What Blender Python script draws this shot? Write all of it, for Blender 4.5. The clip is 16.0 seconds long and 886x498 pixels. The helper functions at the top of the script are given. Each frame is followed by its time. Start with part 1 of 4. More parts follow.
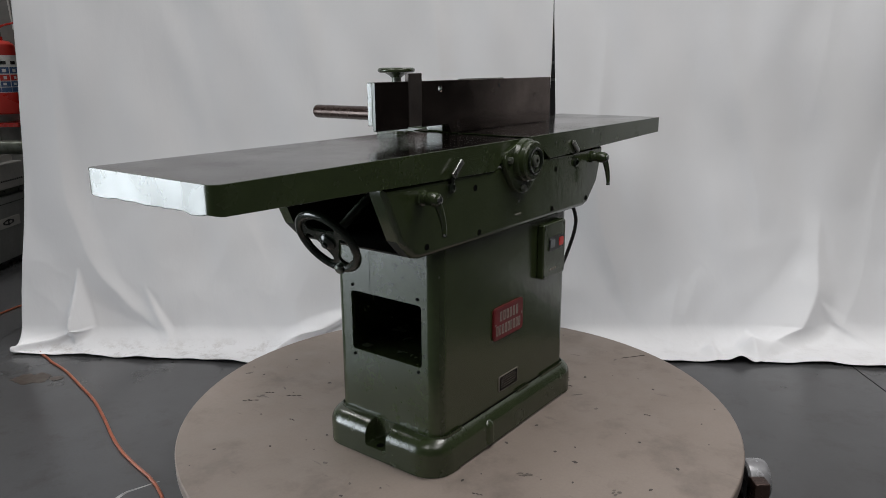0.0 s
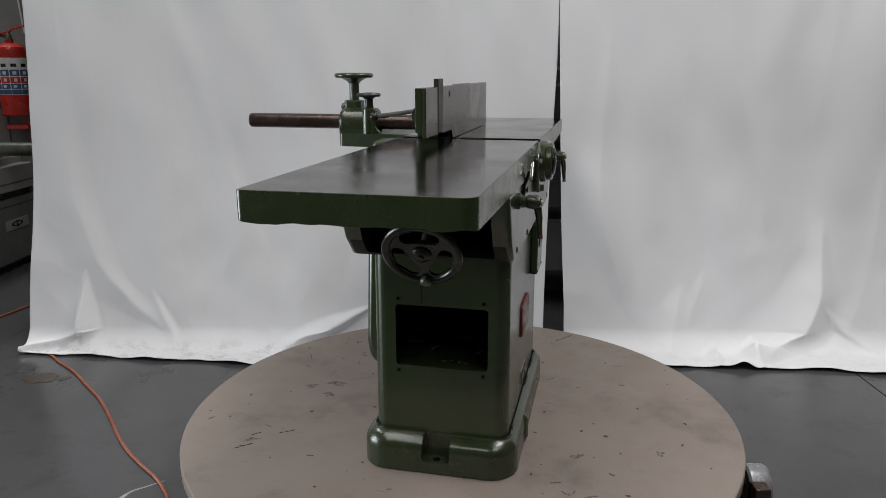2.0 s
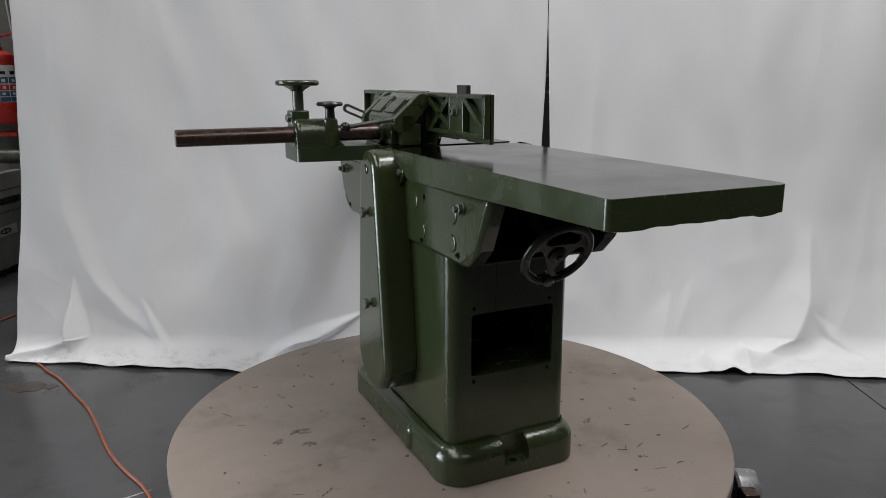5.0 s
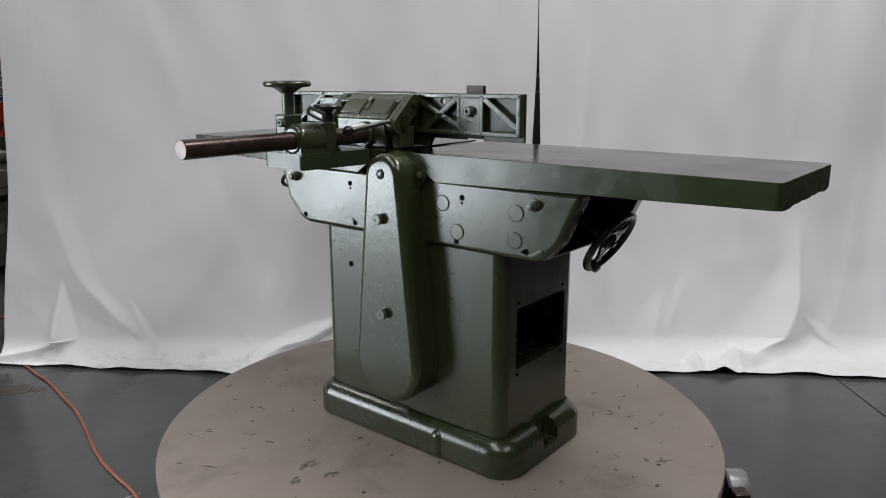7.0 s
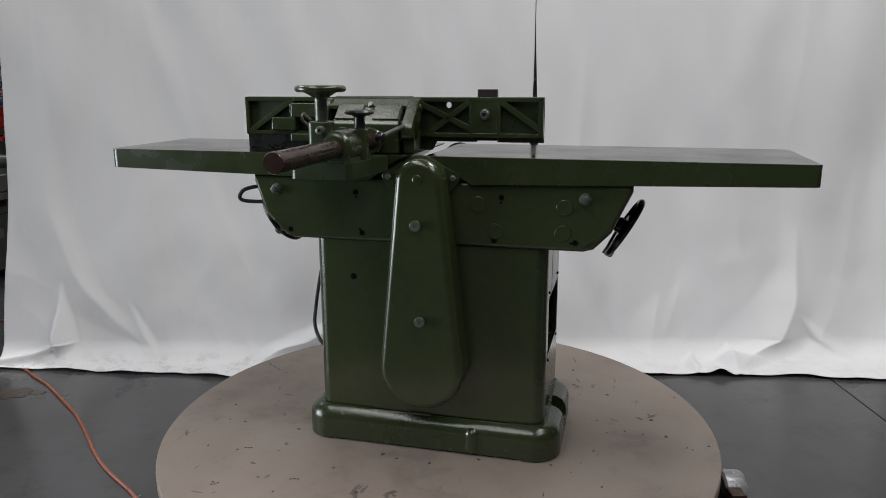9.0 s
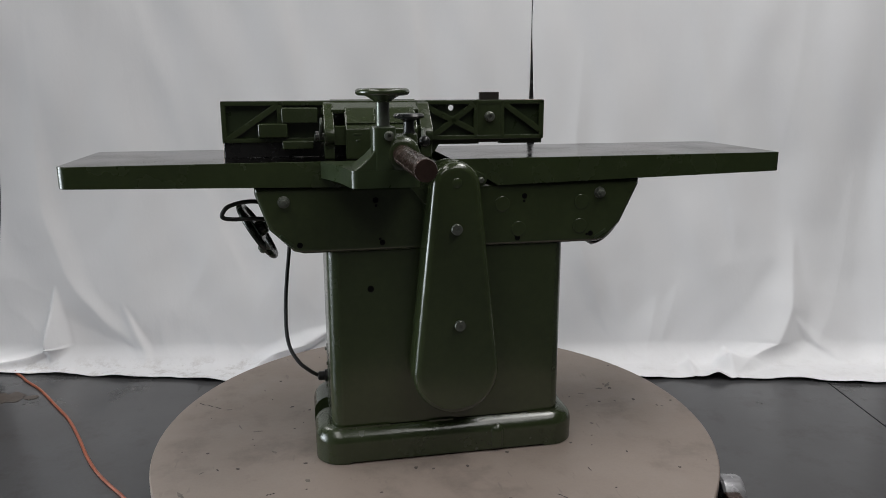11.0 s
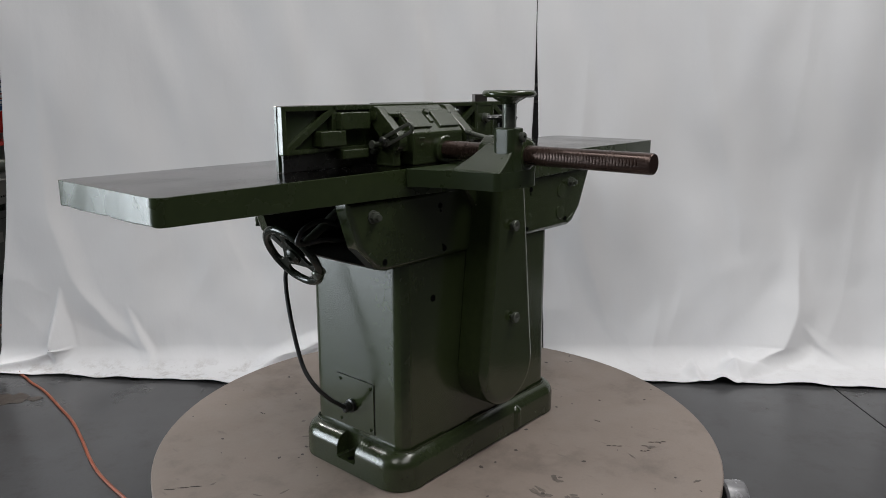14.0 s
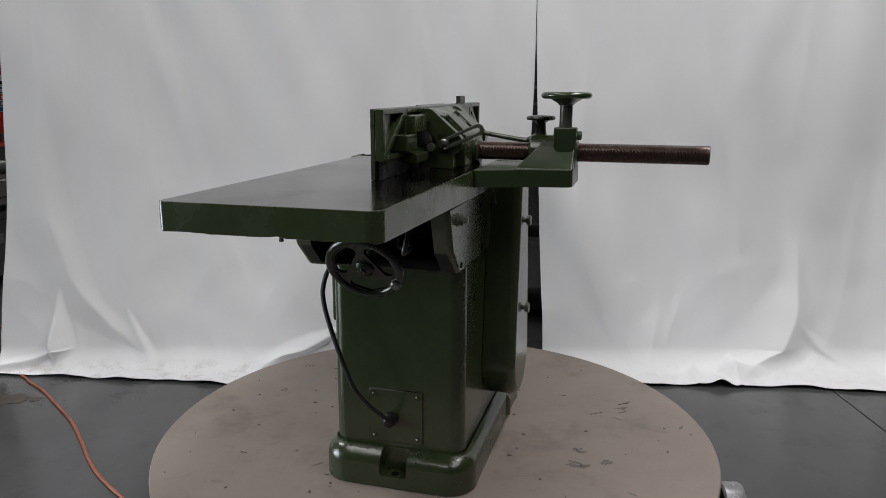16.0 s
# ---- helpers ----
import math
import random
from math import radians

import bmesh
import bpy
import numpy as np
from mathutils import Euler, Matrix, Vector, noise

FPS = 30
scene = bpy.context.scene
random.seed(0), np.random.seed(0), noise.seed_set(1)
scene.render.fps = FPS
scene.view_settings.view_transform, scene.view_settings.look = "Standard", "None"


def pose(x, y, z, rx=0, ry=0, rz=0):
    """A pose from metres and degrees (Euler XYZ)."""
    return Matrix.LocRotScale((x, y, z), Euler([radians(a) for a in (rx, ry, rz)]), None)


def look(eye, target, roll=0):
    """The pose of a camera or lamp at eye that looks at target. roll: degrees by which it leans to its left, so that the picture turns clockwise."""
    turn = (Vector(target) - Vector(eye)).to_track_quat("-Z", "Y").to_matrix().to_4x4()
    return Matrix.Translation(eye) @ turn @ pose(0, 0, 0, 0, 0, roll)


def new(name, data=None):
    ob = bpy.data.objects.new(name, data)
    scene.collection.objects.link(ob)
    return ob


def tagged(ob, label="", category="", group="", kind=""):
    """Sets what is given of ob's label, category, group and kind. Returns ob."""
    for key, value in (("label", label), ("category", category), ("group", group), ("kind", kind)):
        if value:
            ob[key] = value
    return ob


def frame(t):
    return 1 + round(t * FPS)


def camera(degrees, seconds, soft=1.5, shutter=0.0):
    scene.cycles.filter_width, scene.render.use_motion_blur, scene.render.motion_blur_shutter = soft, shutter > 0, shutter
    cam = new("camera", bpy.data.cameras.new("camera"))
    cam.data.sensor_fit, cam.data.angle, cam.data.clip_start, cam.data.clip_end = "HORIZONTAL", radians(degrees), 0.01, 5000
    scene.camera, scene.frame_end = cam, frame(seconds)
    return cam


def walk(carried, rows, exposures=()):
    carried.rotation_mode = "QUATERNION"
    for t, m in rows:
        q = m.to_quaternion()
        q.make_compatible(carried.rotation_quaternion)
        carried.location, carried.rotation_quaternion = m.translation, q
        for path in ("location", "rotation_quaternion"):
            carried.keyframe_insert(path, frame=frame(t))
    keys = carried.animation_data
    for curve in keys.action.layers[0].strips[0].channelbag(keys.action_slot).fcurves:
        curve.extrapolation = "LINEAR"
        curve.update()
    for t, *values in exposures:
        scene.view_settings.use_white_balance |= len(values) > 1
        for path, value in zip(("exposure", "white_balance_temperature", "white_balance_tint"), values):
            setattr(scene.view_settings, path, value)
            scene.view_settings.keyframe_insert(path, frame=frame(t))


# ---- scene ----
EXPO = [(0, 0.0), (16, 0.0)]
cam = camera(62.45, 16.0, soft=0.8)
PATH = [
    (0, pose(-0.0176, -2.0814, 1.1768, 75.927, 0.376, 0.569)),
    (0.5, pose(-0.0197, -2.0848, 1.1781, 75.898, 0.222, 0.729)),
    (1, pose(-0.0177, -2.0866, 1.1772, 75.892, 0.057, 0.712)),
    (1.5, pose(-0.0142, -2.0954, 1.1795, 76.019, 0.128, 0.850)),
    (2, pose(-0.0121, -2.0982, 1.1806, 76.231, 0.080, 1.108)),
    (2.5, pose(-0.0083, -2.1013, 1.1793, 76.417, 0.152, 1.283)),
    (3, pose(-0.0065, -2.0952, 1.1745, 76.663, 0.168, 1.462)),
    (3.5, pose(-0.0043, -2.1016, 1.1785, 76.563, 0.221, 1.256)),
    (4, pose(-0.0017, -2.1027, 1.1785, 76.766, 0.236, 0.966)),
    (6.5, pose(0.0023, -2.0884, 1.1756, 76.813, 0.018, 0.009)),
    (7, pose(0.0032, -2.0901, 1.1806, 76.748, 0.089, -0.153)),
    (7.5, pose(-0.0004, -2.0886, 1.1767, 76.924, 0.129, -0.175)),
    (8, pose(-0.0002, -2.0993, 1.1831, 76.818, 0.241, -0.365)),
    (8.5, pose(0.0004, -2.1043, 1.1859, 76.990, 0.196, -0.408)),
    (9, pose(0.0039, -2.1062, 1.1811, 77.051, 0.168, -0.298)),
    (11.5, pose(0.0023, -2.0904, 1.1831, 77.347, 0.200, -0.753)),
    (12, pose(0.0059, -2.0951, 1.1859, 77.495, 0.418, -0.714)),
    (12.5, pose(0.0083, -2.0954, 1.1838, 77.584, 0.407, -0.613)),
    (13, pose(0.0088, -2.0932, 1.1819, 77.562, 0.430, -0.478)),
    (13.5, pose(0.0089, -2.0921, 1.1822, 77.521, 0.241, -0.313)),
    (14, pose(0.0116, -2.0871, 1.1792, 77.491, 0.021, -0.118)),
    (14.5, pose(0.0082, -2.0866, 1.1797, 77.393, -0.041, -0.027)),
    (15, pose(0.0151, -2.0830, 1.1807, 77.427, -0.044, -0.059)),
    (15.5, pose(0.0175, -2.0840, 1.1779, 77.659, 0.038, 0.011)),
    (16, pose(0.0200, -2.0910, 1.1777, 77.672, -0.112, 0.013)),
]
walk(cam, PATH, exposures=EXPO)

# ---------------------------------------------------------------- light
world = bpy.data.worlds.new("world")
scene.world = world
world.use_nodes = True
world.node_tree.nodes["Background"].inputs[0].default_value = (0.75, 0.85, 1.0, 1)
world.node_tree.nodes["Background"].inputs[1].default_value = 0.3


def area_lamp(name, m, sx, sy, watts, color, spread=180):
    data = bpy.data.lights.new(name, "AREA")
    data.shape, data.size, data.size_y = "RECTANGLE", sx, sy
    data.energy, data.color, data.spread = watts, color, radians(spread)
    ob = new(name, data)
    ob.matrix_basis = m
    return ob


# sunlit yard seen under the part-raised roller door, and the skylights in the roof
DOOR_WATTS = 21.5
area_lamp("door_daylight", look((-4.15, -0.76, 1.0), (0, -0.80, 1.0)), 2.0, 1.95, DOOR_WATTS, (0.86, 0.94, 1.0), 68)
for sx, sy, watts, wide, long in ((-3.4, 2.7, 185, 1.1, 1.8), (-1.6, -0.5, 34, 1.1, 1.8), (1.8, -0.15, 90, 1.1, 1.8), (-1.6, -3.2, 72, 1.8, 3.4), (1.9, -3.2, 68, 1.8, 3.4)):
    area_lamp("skylight_daylight", look((sx, sy, 4.36), (sx, sy + 0.001, 0)), wide, long, watts, (1.0, 0.985, 0.97))


# ---------------------------------------------------------------- materials
def nodes_of(name):
    m = bpy.data.materials.new(name)
    m.use_nodes = True
    nt = m.node_tree
    return m, nt, nt.nodes["Principled BSDF"]


def ramp(nt, src, lo, hi, c0, c1):
    n = nt.nodes.new("ShaderNodeMapRange")
    nt.links.new(src, n.inputs[0])
    n.inputs[1].default_value, n.inputs[2].default_value = lo, hi
    n.inputs[3].default_value, n.inputs[4].default_value = c0, c1
    return n.outputs[0]


def noise_of(nt, coord, scale, detail=4, rough=0.55, stretch=(1, 1, 1)):
    mp = nt.nodes.new("ShaderNodeMapping")
    mp.inputs["Scale"].default_value = stretch
    nt.links.new(coord, mp.inputs["Vector"])
    n = nt.nodes.new("ShaderNodeTexNoise")
    n.inputs["Scale"].default_value, n.inputs["Detail"].default_value, n.inputs["Roughness"].default_value = scale, detail, rough
    nt.links.new(mp.outputs[0], n.inputs["Vector"])
    return n.outputs["Fac"]


def blend(nt, fac, a, b):
    n = nt.nodes.new("ShaderNodeMix")
    n.data_type = "RGBA"
    nt.links.new(fac, n.inputs[0])
    for k, c in ((6, a), (7, b)):
        if hasattr(c, "is_linked"):
            nt.links.new(c, n.inputs[k])
        else:
            n.inputs[k].default_value = (*c, 1)
    return n.outputs[2]


def surface(name, color, dark=None, rough=0.4, metal=0.0, big=3.0, fine=60.0, bump=0.1, bump_scale=None, rough_var=0.1,
            stretch=(1, 1, 1), mix=(0.4, 0.65), spec=0.5, coat=0.0):
    """Two scales of colour variation, varied roughness and fine relief."""
    m, nt, b = nodes_of(name)
    tc = nt.nodes.new("ShaderNodeTexCoord").outputs["Object"]
    dark = dark or tuple(c * 0.8 for c in color)
    f1 = ramp(nt, noise_of(nt, tc, big, 5, 0.6, stretch), mix[0], mix[1], 0, 1)
    f2 = ramp(nt, noise_of(nt, tc, fine, 3, 0.6, stretch), 0.35, 0.7, 0, 0.35)
    c = blend(nt, f1, color, dark)
    c = blend(nt, f2, c, tuple(x * 0.75 for x in dark))
    nt.links.new(c, b.inputs["Base Color"])
    nt.links.new(ramp(nt, noise_of(nt, tc, big * 2.5, 5), 0.3, 0.7, max(rough - rough_var, 0.03), rough + rough_var), b.inputs["Roughness"])
    b.inputs["Metallic"].default_value = metal
    b.inputs["Specular IOR Level"].default_value = spec
    b.inputs["Coat Weight"].default_value = coat
    b.inputs["Coat Roughness"].default_value = 0.12
    if bump:
        bp = nt.nodes.new("ShaderNodeBump")
        bp.inputs["Strength"].default_value, bp.inputs["Distance"].default_value = bump, 0.004
        nt.links.new(noise_of(nt, tc, bump_scale or fine, 3), bp.inputs["Height"])
        nt.links.new(bp.outputs[0], b.inputs["Normal"])
    return m


GREEN = surface("green_enamel", (0.031, 0.043, 0.0160), (0.026, 0.036, 0.0135), 0.21, big=4, fine=45, bump=0.10, bump_scale=48, rough_var=0.04, spec=0.78)
GREEN_ROUGH = surface("green_cast_enamel", (0.028, 0.039, 0.0155), (0.023, 0.032, 0.0125), 0.23, big=6, fine=60, bump=0.16, bump_scale=95, rough_var=0.07, spec=0.75)
GREEN_CAST = surface("green_worn_cast_enamel", (0.024, 0.037, 0.014), (0.021, 0.031, 0.012), 0.32, big=6, fine=60, bump=0.09, bump_scale=70, rough_var=0.08, spec=0.6)
DARK_GREEN = surface("dark_green_enamel", (0.011, 0.015, 0.010), None, 0.24, big=8, fine=60, bump=0.15)
INSIDE = surface("near_black_metal", (0.009, 0.011, 0.008), None, 0.6, bump=0.2)
GREEN_TABLE = surface("green_rubbed_enamel", (0.029, 0.041, 0.0150), (0.024, 0.034, 0.0125), 0.25, big=5, fine=45, bump=0.15, bump_scale=20, rough_var=0.07, spec=0.66)
BED = surface("ground_iron_bed", (0.112, 0.097, 0.092), (0.08, 0.068, 0.064), 0.16, 1.0, big=2.2, fine=160, bump=0.03, stretch=(0.25, 2.5, 1), rough_var=0.07)
FENCE_IRON = surface("ground_iron_fence", (0.125, 0.100, 0.088), (0.080, 0.061, 0.053), 0.2, 1.0, big=5, fine=140, bump=0.02, stretch=(0.5, 1, 1), rough_var=0.08)
DARK_IRON = surface("dull_dark_iron", (0.055, 0.046, 0.042), (0.035, 0.029, 0.026), 0.42, 0.6, big=8, fine=120, bump=0.05)
BAR_STEEL = surface("oiled_brown_steel", (0.078, 0.049, 0.040), (0.046, 0.029, 0.024), 0.25, 0.55, big=9, fine=90, bump=0.05, stretch=(1, 0.3, 1))
STEEL = surface("bright_steel", (0.42, 0.42, 0.40), (0.3, 0.3, 0.29), 0.28, 1.0, big=20, fine=200, bump=0.05)
DULL_STEEL = surface("dull_painted_steel", (0.13, 0.14, 0.12), (0.08, 0.09, 0.07), 0.35, 0.5, big=20, fine=200, bump=0.1)
HOLE = surface("matt_black_recess", (0.004, 0.004, 0.004), None, 0.9, big=20, fine=90, bump=0, spec=0.05)
BLACK = surface("black_plastic", (0.012, 0.012, 0.012), None, 0.3, big=10, fine=90, bump=0.05)
RUBBER = surface("black_rubber", (0.012, 0.012, 0.012), None, 0.5, big=10, fine=90, bump=0.1)
RED_PLATE = surface("red_enamel_plate", (0.16, 0.012, 0.015), (0.12, 0.010, 0.012), 0.4, big=25, fine=150, bump=0.08)
PALE = surface("pale_worn_metal", (0.33, 0.29, 0.26), (0.22, 0.19, 0.165), 0.45, 0.2, big=60, fine=300, bump=0.1)
RED_BUTTON = surface("red_button_plastic", (0.6, 0.02, 0.012), None, 0.35, big=30, fine=90, bump=0)
GREY_BUTTON = surface("grey_button_plastic", (0.16, 0.17, 0.18), None, 0.4, big=30, fine=90, bump=0)


# ---------------------------------------------------------------- mesh tools
def part(name, bm, material, parent=None, label="", sharp=35):
    me = bpy.data.meshes.new(name)
    bmesh.ops.recalc_face_normals(bm, faces=bm.faces)
    for f in bm.faces:
        f.smooth = True
    bm.to_mesh(me)
    bm.free()
    me.set_sharp_from_angle(angle=radians(sharp))
    for m in material if isinstance(material, (list, tuple)) else [material]:
        me.materials.append(m)
    ob = new(name, me)
    ob.parent = parent
    if parent and sharp <= 40:
        md = ob.modifiers.new("flat_face_shading", "WEIGHTED_NORMAL")
        md.keep_sharp, md.weight = True, 90
    if label:
        tagged(ob, label)
    return ob


def again(ob, x, y, z, parent=None):
    """The same piece once more, on the same mesh."""
    o = new(ob.name.split(".")[0], ob.data)
    o.parent = parent or ob.parent
    o.matrix_basis = Matrix.Translation((x, y, z)) @ ob.matrix_basis.to_3x3().to_4x4()
    return o


def empty(name, x=0, y=0, z=0):
    ob = new(name)
    ob.location = (x, y, z)
    ob.empty_display_size = 0.1
    return ob


def prism(poly, axis, lo, hi):
    bm = bmesh.new()
    put = {"x": lambda a, b, h: (h, a, b), "y": lambda a, b, h: (a, h, b), "z": lambda a, b, h: (a, b, h)}[axis]
    v0 = [bm.verts.new(put(a, b, lo)) for a, b in poly]
    v1 = [bm.verts.new(put(a, b, hi)) for a, b in poly]
    n = len(poly)
    bm.faces.new(v0), bm.faces.new(v1[::-1])
    for i in range(n):
        bm.faces.new((v0[i], v0[(i + 1) % n], v1[(i + 1) % n], v1[i]))
    bmesh.ops.recalc_face_normals(bm, faces=bm.faces)
    return bm


def box(x0, x1, y0, y1, z0, z1, w=0.0, seg=2):
    bm = prism([(x0, y0), (x1, y0), (x1, y1), (x0, y1)], "z", z0, z1)
    return bevel(bm, w, seg) if w else bm


def bevel(bm, w, seg=2, pick=None, angle=30):
    es = [e for e in bm.edges if len(e.link_faces) == 2 and e.calc_face_angle() > radians(angle) and (pick is None or pick(e))]
    bmesh.ops.bevel(bm, geom=es, offset=w, segments=seg, profile=0.5, affect="EDGES", clamp_overlap=True)
    return bm


def rpoly(x0, x1, y0, y1, r, n=5):
    out = []
    for cx, cy, a0 in ((x1 - r, y1 - r, 0), (x0 + r, y1 - r, 90), (x0 + r, y0 + r, 180), (x1 - r, y0 + r, 270)):
        for i in range(n + 1):
            a = radians(a0 + 90 * i / n)
            out.append((cx + r * math.cos(a), cy + r * math.sin(a)))
    return out


def hull(circles, n=20):
    """The outline round several circles (x, y, r), taken as their convex hull."""
    pts = []
    for cx, cy, r in circles:
        for i in range(n):
            a = 2 * math.pi * i / n
            pts.append((round(cx + r * math.cos(a), 6), round(cy + r * math.sin(a), 6)))
    pts = sorted(set(pts))

    def half(seq):
        h = []
        for p in seq:
            while len(h) > 1 and (h[-1][0] - h[-2][0]) * (p[1] - h[-2][1]) - (h[-1][1] - h[-2][1]) * (p[0] - h[-2][0]) <= 0:
                h.pop()
            h.append(p)
        return h[:-1]
    return half(pts) + half(pts[::-1])


def lathe(prof, n=24, m=None):
    """Profile of (radius, height) turned round z, then moved by m."""
    bm = bmesh.new()
    rings = []
    for r, h in prof:
        if r < 1e-6:
            rings.append([bm.verts.new((0, 0, h))])
        else:
            rings.append([bm.verts.new((r * math.cos(2 * math.pi * i / n), r * math.sin(2 * math.pi * i / n), h)) for i in range(n)])
    for a, b in zip(rings, rings[1:]):
        for i in range(n):
            j = (i + 1) % n
            q = [a[i % len(a)], a[j % len(a)], b[j % len(b)], b[i % len(b)]]
            q = list(dict.fromkeys(q))
            if len(q) > 2:
                bm.faces.new(q)
    for ring in (rings[0], rings[-1]):
        if len(ring) > 2:
            bm.faces.new(ring)
    bmesh.ops.recalc_face_normals(bm, faces=bm.faces)
    if m is not None:
        bm.transform(m)
    return bm


def along(axis, x=0, y=0, z=0):
    """Turns z onto the axis and moves to the place."""
    r = {"z": pose(0, 0, 0), "x": pose(0, 0, 0, 0, 90, 0), "-x": pose(0, 0, 0, 0, -90, 0), "y": pose(0, 0, 0, -90, 0, 0), "-y": pose(0, 0, 0, 90, 0, 0)}[axis]
    return Matrix.Translation((x, y, z)) @ r


def ring(big, small, n=36, k=10, flat=1.0, m=None):
    return lathe_loop([(big + small * math.cos(2 * math.pi * i / k), flat * small * math.sin(2 * math.pi * i / k)) for i in range(k)], n, m)


def lathe_loop(prof, n=32, m=None):
    bm = bmesh.new()
    rows = [[bm.verts.new((r * math.cos(2 * math.pi * i / n), r * math.sin(2 * math.pi * i / n), h)) for r, h in prof] for i in range(n)]
    k = len(prof)
    for i in range(n):
        for j in range(k):
            bm.faces.new((rows[i][j], rows[(i + 1) % n][j], rows[(i + 1) % n][(j + 1) % k], rows[i][(j + 1) % k]))
    if m is not None:
        bm.transform(m)
    return bm


def curve_points(pts, k=6):
    out = []
    P = [Vector(p) for p in pts]
    for i in range(len(P) - 1):
        a, b, c, d = P[max(i - 1, 0)], P[i], P[i + 1], P[min(i + 2, len(P) - 1)]
        for j in range(k):
            t = j / k
            out.append(0.5 * ((2 * b) + (c - a) * t + (2 * a - 5 * b + 4 * c - d) * t * t + (3 * b - a - 3 * c + d) * t ** 3))
    return out + [P[-1]]


def tube(pts, radius, n=10):
    bm = bmesh.new()
    P = [Vector(p) for p in pts]
    side, rings = None, []
    for i, p in enumerate(P):
        d = (P[min(i + 1, len(P) - 1)] - P[max(i - 1, 0)]).normalized()
        if side is None:
            side = d.orthogonal().normalized()
        side = (side - d * side.dot(d)).normalized()
        up = d.cross(side)
        r = radius(i / (len(P) - 1)) if callable(radius) else radius
        rings.append([bm.verts.new(p + r * (math.cos(2 * math.pi * k / n) * side + math.sin(2 * math.pi * k / n) * up)) for k in range(n)])
    for a, b in zip(rings, rings[1:]):
        for k in range(n):
            bm.faces.new((a[k], a[(k + 1) % n], b[(k + 1) % n], b[k]))
    bm.faces.new(rings[0][::-1]), bm.faces.new(rings[-1])
    bmesh.ops.recalc_face_normals(bm, faces=bm.faces)
    return bm


def join(*bms):
    out = bms[0]
    for b in bms[1:]:
        me = bpy.data.meshes.new("tmp")
        b.to_mesh(me)
        b.free()
        out.from_mesh(me)
        bpy.data.meshes.remove(me)
    return out


def cut(bm, *cutters):
    """The solid less the cutters."""
    for c in cutters:
        obs = []
        for b in (bm, c):
            me = bpy.data.meshes.new("tmp")
            bmesh.ops.recalc_face_normals(b, faces=b.faces)
            b.to_mesh(me)
            b.free()
            obs.append(new("tmp", me))
        md = obs[0].modifiers.new("cut", "BOOLEAN")
        md.operation, md.object, md.solver = "DIFFERENCE", obs[1], "EXACT"
        dg = bpy.context.evaluated_depsgraph_get()
        ev = obs[0].evaluated_get(dg)
        bm = bmesh.new()
        bm.from_mesh(ev.to_mesh())
        ev.to_mesh_clear()
        for o in obs:
            me = o.data
            bpy.data.objects.remove(o)
            bpy.data.meshes.remove(me)
    return bm


def paint_faces(bm, index, pick):
    for f in bm.faces:
        f.normal_update()
        if pick(f):
            f.material_index = index
    return bm


# ---------------------------------------------------------------- setting
def floor_material():
    m, nt, b = nodes_of("grey_painted_concrete")
    tc = nt.nodes.new("ShaderNodeTexCoord").outputs["Object"]
    c = blend(nt, ramp(nt, noise_of(nt, tc, 1.3, 6, 0.6), 0.35, 0.7, 0, 1), (0.074, 0.075, 0.079), (0.055, 0.055, 0.057))
    c = blend(nt, ramp(nt, noise_of(nt, tc, 7, 5, 0.7), 0.52, 0.75, 0, 0.7), c, (0.042, 0.040, 0.039))
    c = blend(nt, ramp(nt, noise_of(nt, tc, 90, 3, 0.6), 0.4, 0.7, 0, 0.4), c, (0.062, 0.062, 0.062))
    nt.links.new(c, b.inputs["Base Color"])
    nt.links.new(ramp(nt, noise_of(nt, tc, 3, 6), 0.3, 0.7, 0.17, 0.27), b.inputs["Roughness"])
    b.inputs["Specular IOR Level"].default_value = 0.5
    bp = nt.nodes.new("ShaderNodeBump")
    bp.inputs["Strength"].default_value, bp.inputs["Distance"].default_value = 0.05, 0.004
    nt.links.new(noise_of(nt, tc, 40, 5), bp.inputs["Height"])
    nt.links.new(bp.outputs[0], b.inputs["Normal"])
    return m


FLOOR = floor_material()
WALL = surface("grey_workshop_wall", (0.06, 0.06, 0.062), (0.045, 0.045, 0.047), 0.7, big=0.8, fine=12, bump=0.1)
ROOF = surface("pale_roof_lining", (0.17, 0.17, 0.17), None, 0.7, big=0.8, fine=12, bump=0.1)
RX0, RX1, RY0, RY1, RH = -4.2, 6.0, -7.0, 6.0, 4.4
JX = 1.585

# the slab in bays, with a saw-cut joint between them
bm = join(box(RX0, -2.042, RY0, RY1, -0.2, 0), box(-2.042, -2.037, RY0, RY1, -0.2, -0.012), box(-2.037, JX - 0.004, RY0, RY1, -0.2, 0), box(JX + 0.002, RX1, RY0, RY1, -0.2, 0), box(JX - 0.004, JX + 0.002, RY0, RY1, -0.2, -0.012))
tagged(part("floor", bm, FLOOR), "grey painted concrete workshop floor with saw-cut joints", "floor", kind="structure")
tagged(part("ceiling", box(RX0, RX1, RY0, RY1, RH, RH + 0.2), ROOF), "pale lined workshop ceiling", "ceiling", kind="structure")
tagged(part("wall_north", box(RX0, RX1, RY1, RY1 + 0.2, 0, RH), WALL), "grey workshop wall behind the curtains", "wall", kind="structure")
tagged(part("wall_south", box(RX0, RX1, RY0 - 0.2, RY0, 0, RH), WALL), "grey workshop wall", "wall", kind="structure")
tagged(part("wall_east", box(RX1, RX1 + 0.2, RY0, RY1, 0, RH), WALL), "grey workshop wall", "wall", kind="structure")
